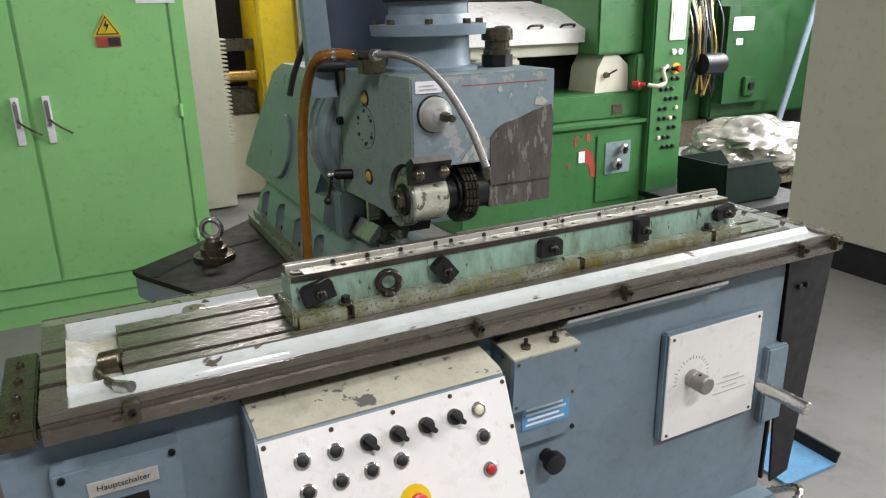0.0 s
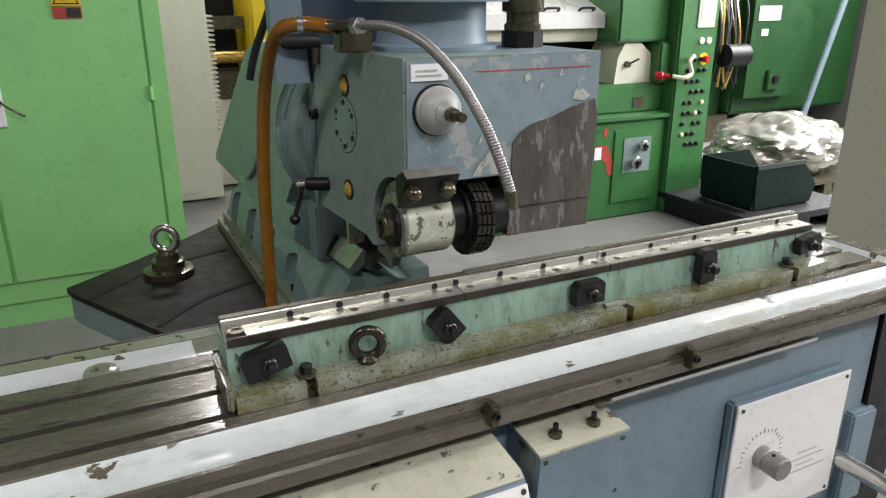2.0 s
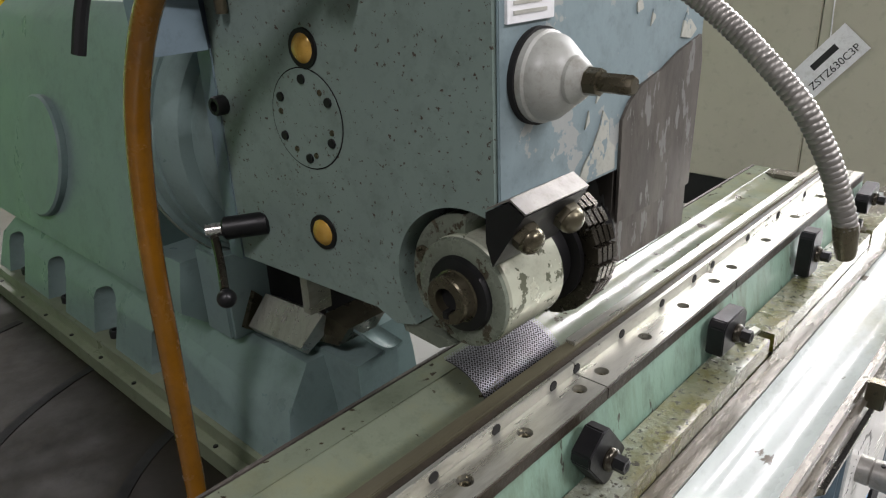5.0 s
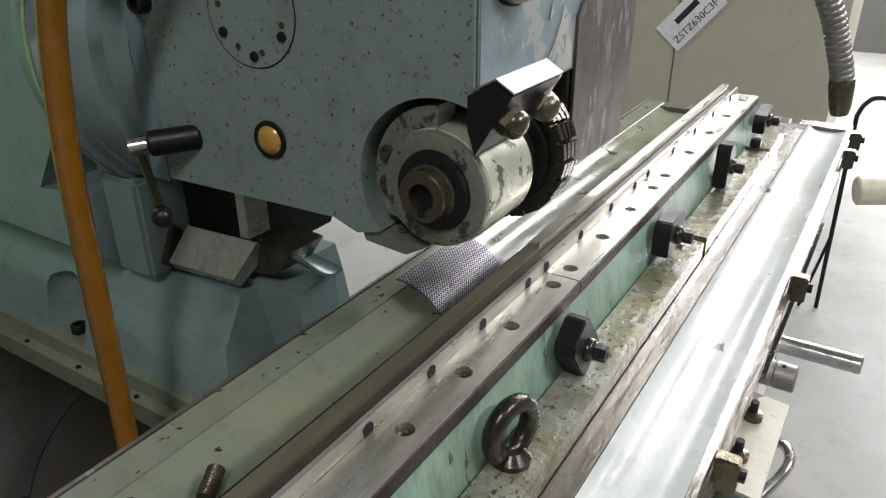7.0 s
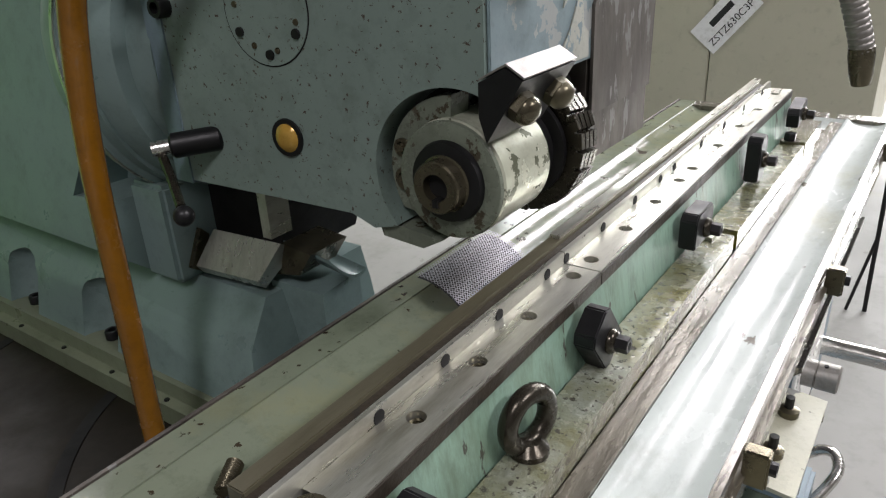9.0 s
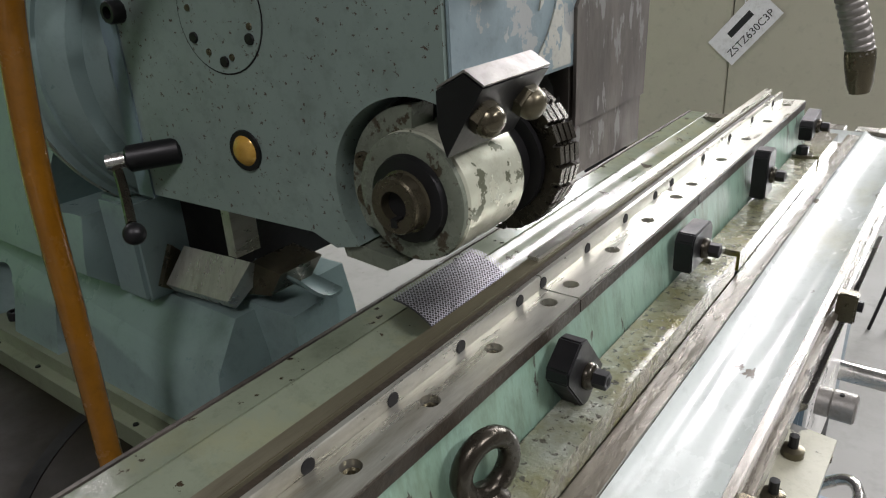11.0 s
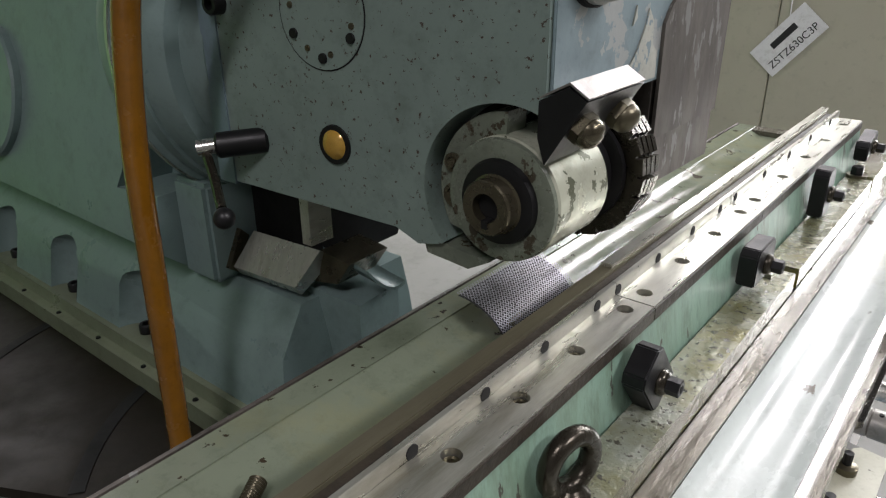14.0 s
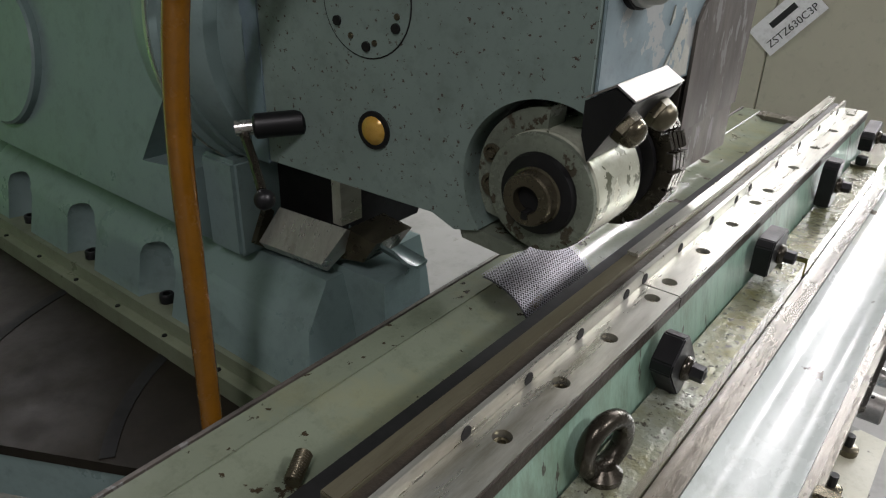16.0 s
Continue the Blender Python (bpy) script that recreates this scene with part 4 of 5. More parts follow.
for z in (1.408, 1.204):
    y = 1.715
    pl = part("sight_glass", turned((xe(y) + 0.001, y, z), (-1, -0.08, 0), [(0, 0.0185), (0.003, 0.0185), (0.003, 0.016), (0.008, 0.011), (0.009, 0.006)], 22), GOLDEN, head, "amber domed oil sight glass")
    part("rim", turned((xe(y), y, z), (-1, -0.08, 0), [(0, 0.021), (0.0025, 0.0205)], 22), BLACK, pl)
lid = part("round_lid", turned((xe(1.722) + 0.001, 1.722, 1.333), (-1, -0.08, 0), [(0, 0.0545), (0.0022, 0.054)], 40), HEADP, head, "round lid with six screws")
part("lid_gap", turned((xe(1.722) + 0.001, 1.722, 1.333), (-1, -0.08, 0), [(0, 0.0556), (0.0015, 0.0556)], 40), SHADEBLACK, lid)
for k in range(6):
    a = math.radians(30 + 60 * k)
    y, z = 1.722 + 0.043 * math.cos(a), 1.333 + 0.043 * math.sin(a)
    part("lid_screw", turned((xe(y) - 0.001, y, z), (-1, -0.08, 0), [(0, 0.0055), (0.0025, 0.005), (0.0025, 0.0025)], 10), BLACK, lid)
for a in (8, 130, 195, 255, 300):
    y, z = 1.722 + 0.040 * math.cos(math.radians(a)), 1.333 + 0.040 * math.sin(math.radians(a))
    part("slotted_screw", turned((xe(y) - 0.001, y, z), (-1, -0.08, 0), [(0, 0.0036), (0.0016, 0.003)], 10), DULL, lid)
cap_screw((xe(1.868), 1.868, 1.335), (-1, -0.08, 0), 0.012, head, BLACK)
sp = part("spindle_cap", turned((0.884, 1.4762, 1.388), (0, -1, 0), [(0, 0.041), (0.012, 0.041), (0.014, 0.0385), (0.022, 0.0375), (0.036, 0.027), (0.04, 0.021), (0.044, 0.021), (0.054, 0.013)], 36), CAPGREY, head, "pale grey conical spindle cap")
part("dark_ring", turned((0.884, 1.4762, 1.388), (0, -1, 0), [(0, 0.0435), (0.006, 0.0435)], 36), SHADEBLACK, sp)
part("square_drive", turned((0.884, 1.422, 1.388), (0, -1, 0), [(0, 0.012), (0.012, 0.012), (0.013, 0.0085), (0.042, 0.0085), (0.044, 0.007)], 8), DULL, sp)
lab = part("data_label", box(0.838, 0.905, 1.4728, 1.476, 1.437, 1.464), PAPER, head, "small white printed label")
bm = box(0.846, 0.885, 1.4718, 1.4727, 1.452, 1.455)
box(0.846, 0.893, 1.4718, 1.4727, 1.444, 1.447, bm)
part("print_lines", bm, PLATEGREY, lab)
part("grease_fitting", turned((1.2162, 1.55, 1.20), (1, 0, 0.1), [(0, 0.012), (0.012, 0.012), (0.014, 0.007), (0.024, 0.007), (0.03, 0.01), (0.034, 0.006)], 14), BRIGHT, head)

# arbor bearing and cutter
brg = thing("arbor_bearing", "arbor bearing with peeled white paint below the head", "bearing", at=(0.84, SY, SZ))
# near-black sheet paints the shade on the recess floor
part("recess_ring", prism([(SY + 0.01, SZ - 0.052)] + [(SY + 0.0845 * math.cos(math.radians(a)), SZ + 0.0845 * math.sin(math.radians(a))) for a in range(-32, 96, 8)], "x", 0.8615, 0.8635), SHADEBLACK, brg)
part("end_flange", prism([(SY + 0.01, SZ - 0.052)] + [(SY + 0.078 * math.cos(math.radians(a)), SZ + 0.078 * math.sin(math.radians(a))) for a in range(-32, 96, 8)], "x", 0.8610, 0.831), MOTTLE, brg, "mottled grey round flange")
for y, z, r in ((SY + 0.062, SZ + 0.022, 0.0095), (SY + 0.060, SZ - 0.010, 0.0125)):
    part("flange_screw", turned((0.8308, y, z), (-1, 0, 0), [(0, r), (0.003, r), (0.003, r * 0.65), (0.001, r * 0.6), (0.006, r * 0.45)], 16), DULL, brg)
part("drum", turned((0.822, SY, SZ), (1, 0, 0), [(0, 0.055), (0.004, 0.058), (0.088, 0.058), (0.094, 0.053)], 48), DRUM, brg, "white bearing drum with peeling paint")
part("drum_face", turned((0.822, SY, SZ), (-1, 0, 0), [(0, 0.0575), (0.004, 0.0565), (0.006, 0.046), (0.004, 0.039)], 40), MOTTLE, brg)
part("seal", turned((0.818, SY, SZ), (-1, 0, 0), [(0, 0.04), (0.006, 0.038), (0.008, 0.028)], 32), BLACK, brg)
nutb = part("arbor_nut", turned((0.818, SY, SZ), (-1, 0, 0), [(0, 0.03), (0.007, 0.03), (0.009, 0.0255), (0.021, 0.0255), (0.023, 0.024), (0.023, 0.0135), (0.006, 0.013)], 32), DULL, brg, "oily turned steel arbor end with keyed bore")
part("bore", turned((0.806, SY, SZ), (-1, 0, 0), [(0, 0.0128), (0.002, 0.0128)], 20), SHADEBLACK, nutb)
part("keyway", box(0.7935, 0.807, SY - 0.003, SY + 0.003, SZ - 0.0185, SZ - 0.011), SHADEBLACK, nutb)
part("clamp_bar", prism([(1.4755, 1.250), (1.4755, 1.280), (1.4495, 1.294), (1.433, 1.284), (1.468, 1.228)], "x", 0.808, 0.908), BLACK, brg, "black clamp bar with a bright top edge", bevel=0.002)
part("bar_top", prism([(1.4754, 1.2815), (1.4492, 1.2955), (1.4325, 1.2855), (1.4315, 1.287), (1.4492, 1.2975), (1.4754, 1.2835)], "x", 0.809, 0.907), HOSESTEEL, brg)
for x in (0.825, 0.889):
    dn = part("dome_nut", hexagon((x, 1.451, 1.264), (0, -0.86, -0.5), 0.0145, 0.014), DULL, brg, "oily domed cap nut")
    c = Vector((x, 1.451, 1.264)) + Vector((0, -0.86, -0.5)).normalized() * 0.0135
    part("dome", turned(c, (0, -0.86, -0.5), [(0, 0.0138), (0.004, 0.0135), (0.008, 0.0115), (0.011, 0.008), (0.0125, 0.004)], 20), DULL, dn)
part("lower_lug", prism([(1.53, 1.118), (1.612, 1.126), (1.606, 1.108), (1.555, 1.104)], "x", 0.822, 0.86), MOTTLE, brg, bevel=0.002)

cut = thing("gear_hob", "dark steel multi-row toothed milling cutter on the arbor", "milling cutter", at=(0.95, SY, SZ))
part("spacer", turned((0.9165, SY, SZ), (1, 0, 0), [(0, 0.046), (0.025, 0.046), (0.027, 0.057), (0.034, 0.057)], 32), BLACK, cut)


def toothed(x0, w, n, r0, r1, turn):
    bm = bmesh.new()
    a, b = [], []
    for k in range(n):
        for f, r in ((0.0, r0), (0.06, r1), (0.84, r1 * 0.985), (0.92, r0)):
            t = (k + f + turn) * math.tau / n
            a.append(bm.verts.new((x0, SY + r * math.cos(t), SZ + r * math.sin(t))))
            b.append(bm.verts.new((x0 + w, SY + r * math.cos(t), SZ + r * math.sin(t))))
    bm.faces.new(a), bm.faces.new(b[::-1])
    for i in range(len(a)):
        j = (i + 1) % len(a)
        bm.faces.new((a[i], b[i], b[j], a[j]))
    return bm


for k in range(4):
    part("toothed_ring", toothed(0.9516 + 0.0098 * k, 0.0072, 22, 0.067, 0.0745, 0.05 * k), DARKSTEEL, cut, "ring of ground cutting teeth")
    part("root", turned((0.9589 + 0.0098 * k, SY, SZ), (1, 0, 0), [(0, 0.06), (0.0025, 0.06)], 32), BLACK, cut)
part("end_collar", turned((0.9912, SY, SZ), (1, 0, 0), [(0, 0.045), (0.042, 0.045)], 28), BLACK, cut)

# lever, wedge block, top fittings
lev = thing("locking_lever", "black locking lever with ball end beside the head", "lever", at=(0.75, 1.85, 1.16))
part("hub", rod((0.806, 1.822, 1.192), (0.762, 1.86, 1.188), 0.0145, 20, chamfer=0.003), BLACK, lev)
part("pin", rod((0.762, 1.86, 1.188), (0.747, 1.873, 1.186), 0.009), BRIGHT, lev)
part("arm", tube([(0.752, 1.866, 1.182), (0.736, 1.832, 1.163), (0.715, 1.793, 1.142)], 0.0055, 10), DARKSTEEL, lev)
bm = bmesh.new()
bmesh.ops.create_uvsphere(bm, u_segments=18, v_segments=12, radius=0.0115, matrix=Matrix.Translation((0.712, 1.786, 1.135)))
part("ball", bm, BLACK, lev)
wedge = thing("wedge_block", "bare machined steel wedge block under the head", "steel block", at=(0.77, 1.83, 1.0))
bm = bmesh.new()
co = [(0.838, 1.975, 0.978), (0.848, 1.857, 0.978), (0.874, 1.832, 1.029), (0.864, 1.955, 1.029), (0.848, 1.975, 0.964), (0.858, 1.857, 0.964), (0.90, 1.832, 1.012), (0.89, 1.955, 1.012)]
vs = [bm.verts.new(c) for c in co]
for f in ((0, 1, 2, 3), (4, 5, 6, 7), (0, 1, 5, 4), (1, 2, 6, 5), (2, 3, 7, 6), (3, 0, 4, 7)):
    bm.faces.new([vs[i] for i in f])
part("block", bm, STEEL, wedge, bevel=0.0015)
part("key_end", prism([(0.832, 0.976), (0.858, 1.028), (0.87, 1.015), (0.848, 0.965)], "y", 1.9755, 2.03), DULL, wedge, "dark oily end of the block")
part("block_nose", prism([(1.785, 1.02), (1.81, 0.985), (1.862, 0.975), (1.838, 1.026)], "x", 0.88, 0.95), DULL, wedge, "oily sloped steel nose")
# added near-black block; paints the darkness beneath the head
part("under_frame", prism([(1.84, 1.045), (1.86, 0.987), (2.0, 0.987), (2.0, 1.118), (1.80, 1.125)], "x", 0.89, 1.05), SHADEBLACK, wedge)

colm = thing("drive_column", "blue-grey round drive flange on top of the head", "drive flange", at=(0.975, 1.68, ZH))
part("neck", turned((0.975, 1.68, ZH + 0.0004), (0, 0, 1), [(0, 0.125), (0.008, 0.125), (0.012, 0.108), (0.03, 0.104), (0.085, 0.104)], 48), BLUE, colm)
part("flange", turned((0.975, 1.68, ZH + 0.0856), (0, 0, 1), [(0, 0.145), (0.018, 0.148), (0.026, 0.148), (0.028, 0.11), (0.05, 0.105), (0.05, 0.1)], 48), BLUE, colm)
part("motor", turned((0.975, 1.68, ZH + 0.136), (0, 0, 1), [(0, 0.1), (0.12, 0.1), (0.3, 0.1)], 48), BLUE, colm)
part("motor_band", turned((0.975, 1.68, ZH + 0.165), (0, 0, 1), [(0, 0.112), (0.03, 0.112)], 40), BLACK, colm)
for k in range(8):
    a = math.radians(45 * k + 20)
    part("bolt", hexagon((0.975 + 0.13 * math.cos(a), 1.68 + 0.13 * math.sin(a), ZH + 0.112), (0, 0, 1), 0.011, 0.012), DULL, colm)
part("bracket", prism([(0.715, 1.40), (0.785, 1.40), (0.755, 1.90), (0.70, 1.90)], "y", 1.865, 1.90), BLUE, colm, bevel=0.004)
part("back_plate", prism([(0.786, 1.40), (1.2, 1.40), (1.2, 1.90), (0.756, 1.90)], "y", 1.875, 1.895), NAVY, colm, "dark blue back plate")
chk = thing("chuck", "black oiled chuck standing on the head top", "chuck", at=(1.155, 1.64, ZH))
part("base", turned((1.155, 1.64, ZH + 0.0004), (0, 0, 1), [(0, 0.042), (0.03, 0.042), (0.031, 0.036)], 8), BLACK, chk)
part("barrel", turned((1.155, 1.64, ZH + 0.0312), (0, 0, 1), [(0, 0.036), (0.012, 0.036), (0.014, 0.032), (0.034, 0.032), (0.036, 0.041), (0.062, 0.041), (0.066, 0.036)], 24), DULL, chk)

hose = thing("coolant_hose", "orange rubber coolant hose clipped to the head", "hose", at=(0.6, 1.70, 0.985))
part("hose", tube([(0.765, 1.65, 1.518), (0.72, 1.675, 1.523), (0.69, 1.71, 1.512), (0.682, 1.76, 1.475), (0.678, 1.81, 1.41), (0.676, 1.845, 1.33), (0.672, 1.866, 1.2), (0.670, 1.872, 1.05), (0.667, 1.874, 0.9), (0.664, 1.876, 0.766)], 0.0135, 14), HOSE, hose)
part("hose_clip", turned((0.715, 1.678, 1.5215), (1, -0.5, 0), [(0, 0.0155), (0.01, 0.0155)], 16), BRIGHT, hose)
part("union", tube([(0.745, 1.66, 1.52), (0.775, 1.63, 1.52), (0.79, 1.575, 1.523)], 0.010, 12), DULL, hose)
part("union_nut", hexagon((0.785, 1.585, 1.522), (0.15, -1, 0), 0.015, 0.022), BRIGHT, hose)
part("bracket", box(0.77, 0.83, 1.62, 1.66, ZH + 0.0006, 1.512), DULL, hose, bevel=0.003)
flex = thing("flexible_nozzle", "wound bright metal coolant hose bending over the head", "metal hose", at=(0.8, 1.55, 1.52))
part("wound_hose", tube([(0.79, 1.57, 1.523), (0.805, 1.48, 1.523), (0.82, 1.39, 1.505), (0.834, 1.31, 1.462), (0.844, 1.247, 1.406), (0.852, 1.221, 1.366), (0.861, 1.208, 1.33), (0.865, 1.203, 1.312)], 0.0078, 14, 10, ribs=0.0004, pitch=0.0042), HOSESTEEL, flex)
part("nozzle", turned((0.865, 1.2035, 1.314), (0.12, -0.12, -1), [(0, 0.0084), (0.006, 0.0086), (0.02, 0.0075), (0.026, 0.006)], 16), DULL, flex)
cable = thing("cable", "black cable hanging beside the gear housing", "cable", at=(0.72, 1.95, 1.4))
part("sheath", tube([(0.79, 1.92, 1.72), (0.76, 1.93, 1.62), (0.73, 1.95, 1.54), (0.70, 1.97, 1.46), (0.685, 1.98, 1.40)], 0.0085, 10), RUBBER, cable)
part("clamp_handle", turned((0.80, 1.83, 1.485), (-0.93, 0.3, -0.02), [(0, 0.012), (0.012, 0.015), (0.06, 0.0165), (0.075, 0.014), (0.08, 0.008)], 18), RUBBER, turret, "black plastic clamping handle")
part("handle_post", rod((0.79, 1.833, 1.44), (0.79, 1.833, 1.485), 0.007, 12), DULL, turret)

# ---- surroundings ----
CX, CY = 0.05, 4.27
cab = thing("electrical_cabinet", "green steel electrical cabinet with two closed doors", "electrical cabinet", at=(CX, CY + 0.25, 0))
part("carcass", box(-1.0, 0.765, CY + 0.016, CY + 0.5, 0.12, 2.25), CABGREEN, cab, bevel=0.006)
part("plinth", box(-1.0, 0.76, CY + 0.03, CY + 0.5, 0, 0.1198), CABGREEN, cab)
for x0, x1, hx in ((-0.98, -0.068, -0.12), (-0.052, 0.672, 0.022)):
    d = part("door", box(x0, x1, CY, CY + 0.0158, 0.235, 2.23), CABGREEN, cab, bevel=0.004)
    bz = part("handle_plate", box(hx - 0.018, hx + 0.018, CY - 0.016, CY - 0.0002, 1.0, 1.245), PAPER, d, "pale handle plate", bevel=0.004)
    part("handle", box(hx - 0.009, hx + 0.009, CY - 0.041, CY - 0.0162, 1.09, 1.225), BRIGHT, bz, bevel=0.004)
    part("key", tube([(hx, CY - 0.042, 1.13), (hx + 0.03, CY - 0.06, 1.10), (hx + 0.10, CY - 0.06, 1.05)], 0.006, 8), DULL, bz)
part("frame_post", box(0.684, 0.763, CY + 0.002, CY + 0.0157, 0.13, 2.24), CABGREEN, cab, bevel=0.004)
for z in (1.12, 1.95, 0.40):
    part("hinge", rod((0.678, CY - 0.003, z - 0.035), (0.678, CY - 0.003, z + 0.035), 0.011, 12), CABGREEN, cab)
warn = part("warning_sign", prism([(0.295, 1.53), (0.435, 1.53), (0.365, 1.645)], "y", CY - 0.006, CY - 0.0005), YELLOW, cab, "yellow triangular high-voltage warning sign")
part("sign_border", prism([(0.308, 1.537), (0.422, 1.537), (0.365, 1.632)], "y", CY - 0.0068, CY - 0.0061), INK, warn)
part("sign_field", prism([(0.318, 1.5425), (0.412, 1.5425), (0.365, 1.622)], "y", CY - 0.0076, CY - 0.0069), YELLOW, warn)
part("flash_mark", prism([(0.369, 1.615), (0.350, 1.577), (0.364, 1.58), (0.356, 1.547), (0.381, 1.592), (0.366, 1.588)], "y", CY - 0.0088, CY - 0.0078), INK, warn)
low = part("notice_plate", box(0.305, 0.425, CY - 0.005, CY - 0.0005, 1.475, 1.525), REDPEEL, cab, "small red and black notice plate")
part("print_block", box(0.362, 0.42, CY - 0.0065, CY - 0.0052, 1.48, 1.52), INK, low)
part("sheet_label", box(0.525, 0.72, CY - 0.0055, CY - 0.0005, 1.69, 1.82), PAPER, cab)

wc = thing("white_cabinet", "tall pale cream cabinet with cooling fins at the side", "cabinet", at=(1.15, 6.5, 0))
part("carcass", box(0.85, 1.31, 6.3, 6.9, 0.02, 2.4), IVORY, wc, bevel=0.01)
part("door", box(0.87, 1.15, 6.288, 6.2998, 0.08, 2.3), IVORY, wc, bevel=0.004)
for k in range(26):
    part("fin", box(1.3102, 1.36, 6.32, 6.6, 0.55 + 0.035 * k, 0.562 + 0.035 * k), IVORY, wc)

yg = thing("yellow_machine", "machine with bright yellow guard and dark window", "machine", at=(2.0, 7.0, 0))
part("guard", box(1.68, 2.03, 6.5, 7.2, 0.05, 2.6), YELLOW, yg, bevel=0.03, seg=3)
part("hood", box(2.035, 2.75, 6.45, 7.2, 0.05, 2.6), IVORY, yg, bevel=0.03, seg=3)
part("window", box(2.08, 2.65, 6.435, 6.4498, 1.05, 1.62), GLASS, yg, bevel=0.004)
part("window_seal", box(2.06, 2.67, 6.4452, 6.4499, 1.03, 1.64), RUBBER, yg)
part("side_bed", box(1.20, 1.675, 6.7, 7.3, 0.02, 0.75), IVORY, yg, bevel=0.01)
part("carriage", box(1.36, 1.675, 6.75, 7.1, 0.752, 0.98), DULL, yg, bevel=0.02)
part("lead_screw", rod((1.30, 6.7, 1.10), (1.675, 6.7, 1.10), 0.05, 16), BRASS, yg)
part("upper_bar", box(1.30, 1.675, 6.7, 6.9, 1.32, 1.42), DULL, yg)
part("dark_back", box(1.28, 1.675, 7.1, 7.2, 0.76, 2.2), SHADEBLACK, yg)

gm = thing("green_grinder", "green grinding machine with cream sliding hood and peeled paint", "grinding machine", at=(3.4, 4.8, 0))
part("base", box(2.55, 4.25, 4.45, 5.4, 0.0, 0.72), MACHGREEN, gm, bevel=0.012)
part("ledge", prism([(4.44, 0.72), (4.42, 0.735), (4.42, 0.76), (4.52, 0.77), (4.52, 0.7202)], "x", 2.55, 4.25), MACHGREEN, gm, bevel=0.003)
part("upper_base", box(2.55, 4.25, 4.52, 5.4, 0.7702, 0.975), MACHGREEN, gm, bevel=0.012)
part("door_panel", box(3.62, 4.0, 4.438, 4.4498, 0.08, 0.62), MACHGREEN, gm, bevel=0.004)
part("inset_plate", box(3.70, 3.96, 4.432, 4.4378, 0.30, 0.56), TEAL, gm, bevel=0.003)
for x, z, r in ((3.86, 0.50, 0.04), (3.80, 0.38, 0.045)):
    kn = part("knob", turned((x, 4.4318, z), (0, -1, 0), [(0, r * 0.5), (0.02, r * 0.5), (0.025, r), (0.045, r), (0.05, r * 0.8)], 20), BRIGHT, gm)
    part("knob_cap", turned((x, 4.381, z), (0, -1, 0), [(0, r * 0.5), (0.02, r * 0.3)], 16), BLACK, kn)
part("small_plate", box(3.82, 3.92, 4.514, 4.5198, 0.76, 0.84), DULL, gm)
for pts in ([(3.40, 0.62), (3.44, 0.63), (3.43, 0.56), (3.41, 0.55)], [(3.52, 0.64), (3.56, 0.645), (3.55, 0.58), (3.525, 0.58)], [(3.44, 0.5), (3.50, 0.53), (3.57, 0.51), (3.60, 0.42), (3.66, 0.38), (3.64, 0.28), (3.58, 0.30), (3.55, 0.40), (3.46, 0.44)], [(3.34, 0.42), (3.37, 0.43), (3.36, 0.38)]):
    part("paint_peel", prism(pts, "y", 4.4468, 4.4496), REDPEEL, gm, "patch of red primer where paint has peeled")
part("paper_label", box(3.45, 3.51, 4.4445, 4.4485, 0.42, 0.51), PAPER, gm)
tower = part("control_tower", box(4.2502, 4.62, 4.40, 5.1, 0.0, 2.3), MACHGREEN, gm, "green control column with rows of buttons", bevel=0.015)
part("tower_side", box(4.15, 4.2498, 4.47, 5.2, 0.9755, 1.265), MACHGREEN, gm, bevel=0.015)
part("tower_top", box(3.80, 4.2498, 4.52, 5.3, 1.2652, 2.3), MACHGREEN, gm, bevel=0.015)
part("display", box(4.40, 4.57, 4.39, 4.3998, 1.36, 1.66), IVORY, tower, bevel=0.004)
part("display_screen", box(4.425, 4.545, 4.386, 4.3898, 1.42, 1.62), PAPER, tower)
for r_ in range(9):
    for c_ in range(4):
        if (r_ * 3 + c_) % 5 != 4:
            part("push_button", turned((4.36 + 0.055 * c_, 4.3998, 1.14 - 0.078 * r_), (0, -1, 0), [(0, 0.017), (0.014, 0.017), (0.017, 0.012)], 10), BLACK if (r_ + c_) % 7 else CREAMBTN, tower)
part("stop_disc", turned((4.50, 4.3997, 1.14), (0, -1, 0), [(0, 0.045), (0.004, 0.045)], 20), YELLOW, tower)
part("stop_button", turned((4.50, 4.395, 1.14), (0, -1, 0), [(0, 0.02), (0.03, 0.026), (0.045, 0.022)], 16), REDBTN, tower)
for x in (4.46, 4.53):
    part("lamp", turned((x, 4.3998, 1.27), (0, -1, 0), [(0, 0.025), (0.015, 0.022)], 14), PAPER, tower)
# near-black box stands for the shaded inside of the grinding room
part("grinding_room", box(2.55, 3.85, 5.05, 5.35, 0.9155, 1.205), SHADEBLACK, gm)
part("wheel_head", box(2.55, 2.95, 4.75, 5.04, 0.9157, 1.203), IVORY, gm, bevel=0.02)
part("tailstock", prism([(3.52, 0.9157), (3.86, 0.9157), (3.84, 1.12), (3.74, 1.20), (3.60, 1.20), (3.54, 1.10)], "y", 4.56, 4.9), IVORY, gm, bevel=0.012)
part("lever_hub", turned((3.62, 4.5598, 1.05), (0, -1, 0), [(0, 0.025), (0.03, 0.02)], 14), DULL, gm)
part("lever", rod((3.62, 4.54, 1.05), (3.70, 4.52, 1.09), 0.007, 8), BLACK, gm)
part("cream_beam", box(2.5, 3.499, 4.75, 5.4, 1.2055, 1.30), IVORY, gm, bevel=0.01)
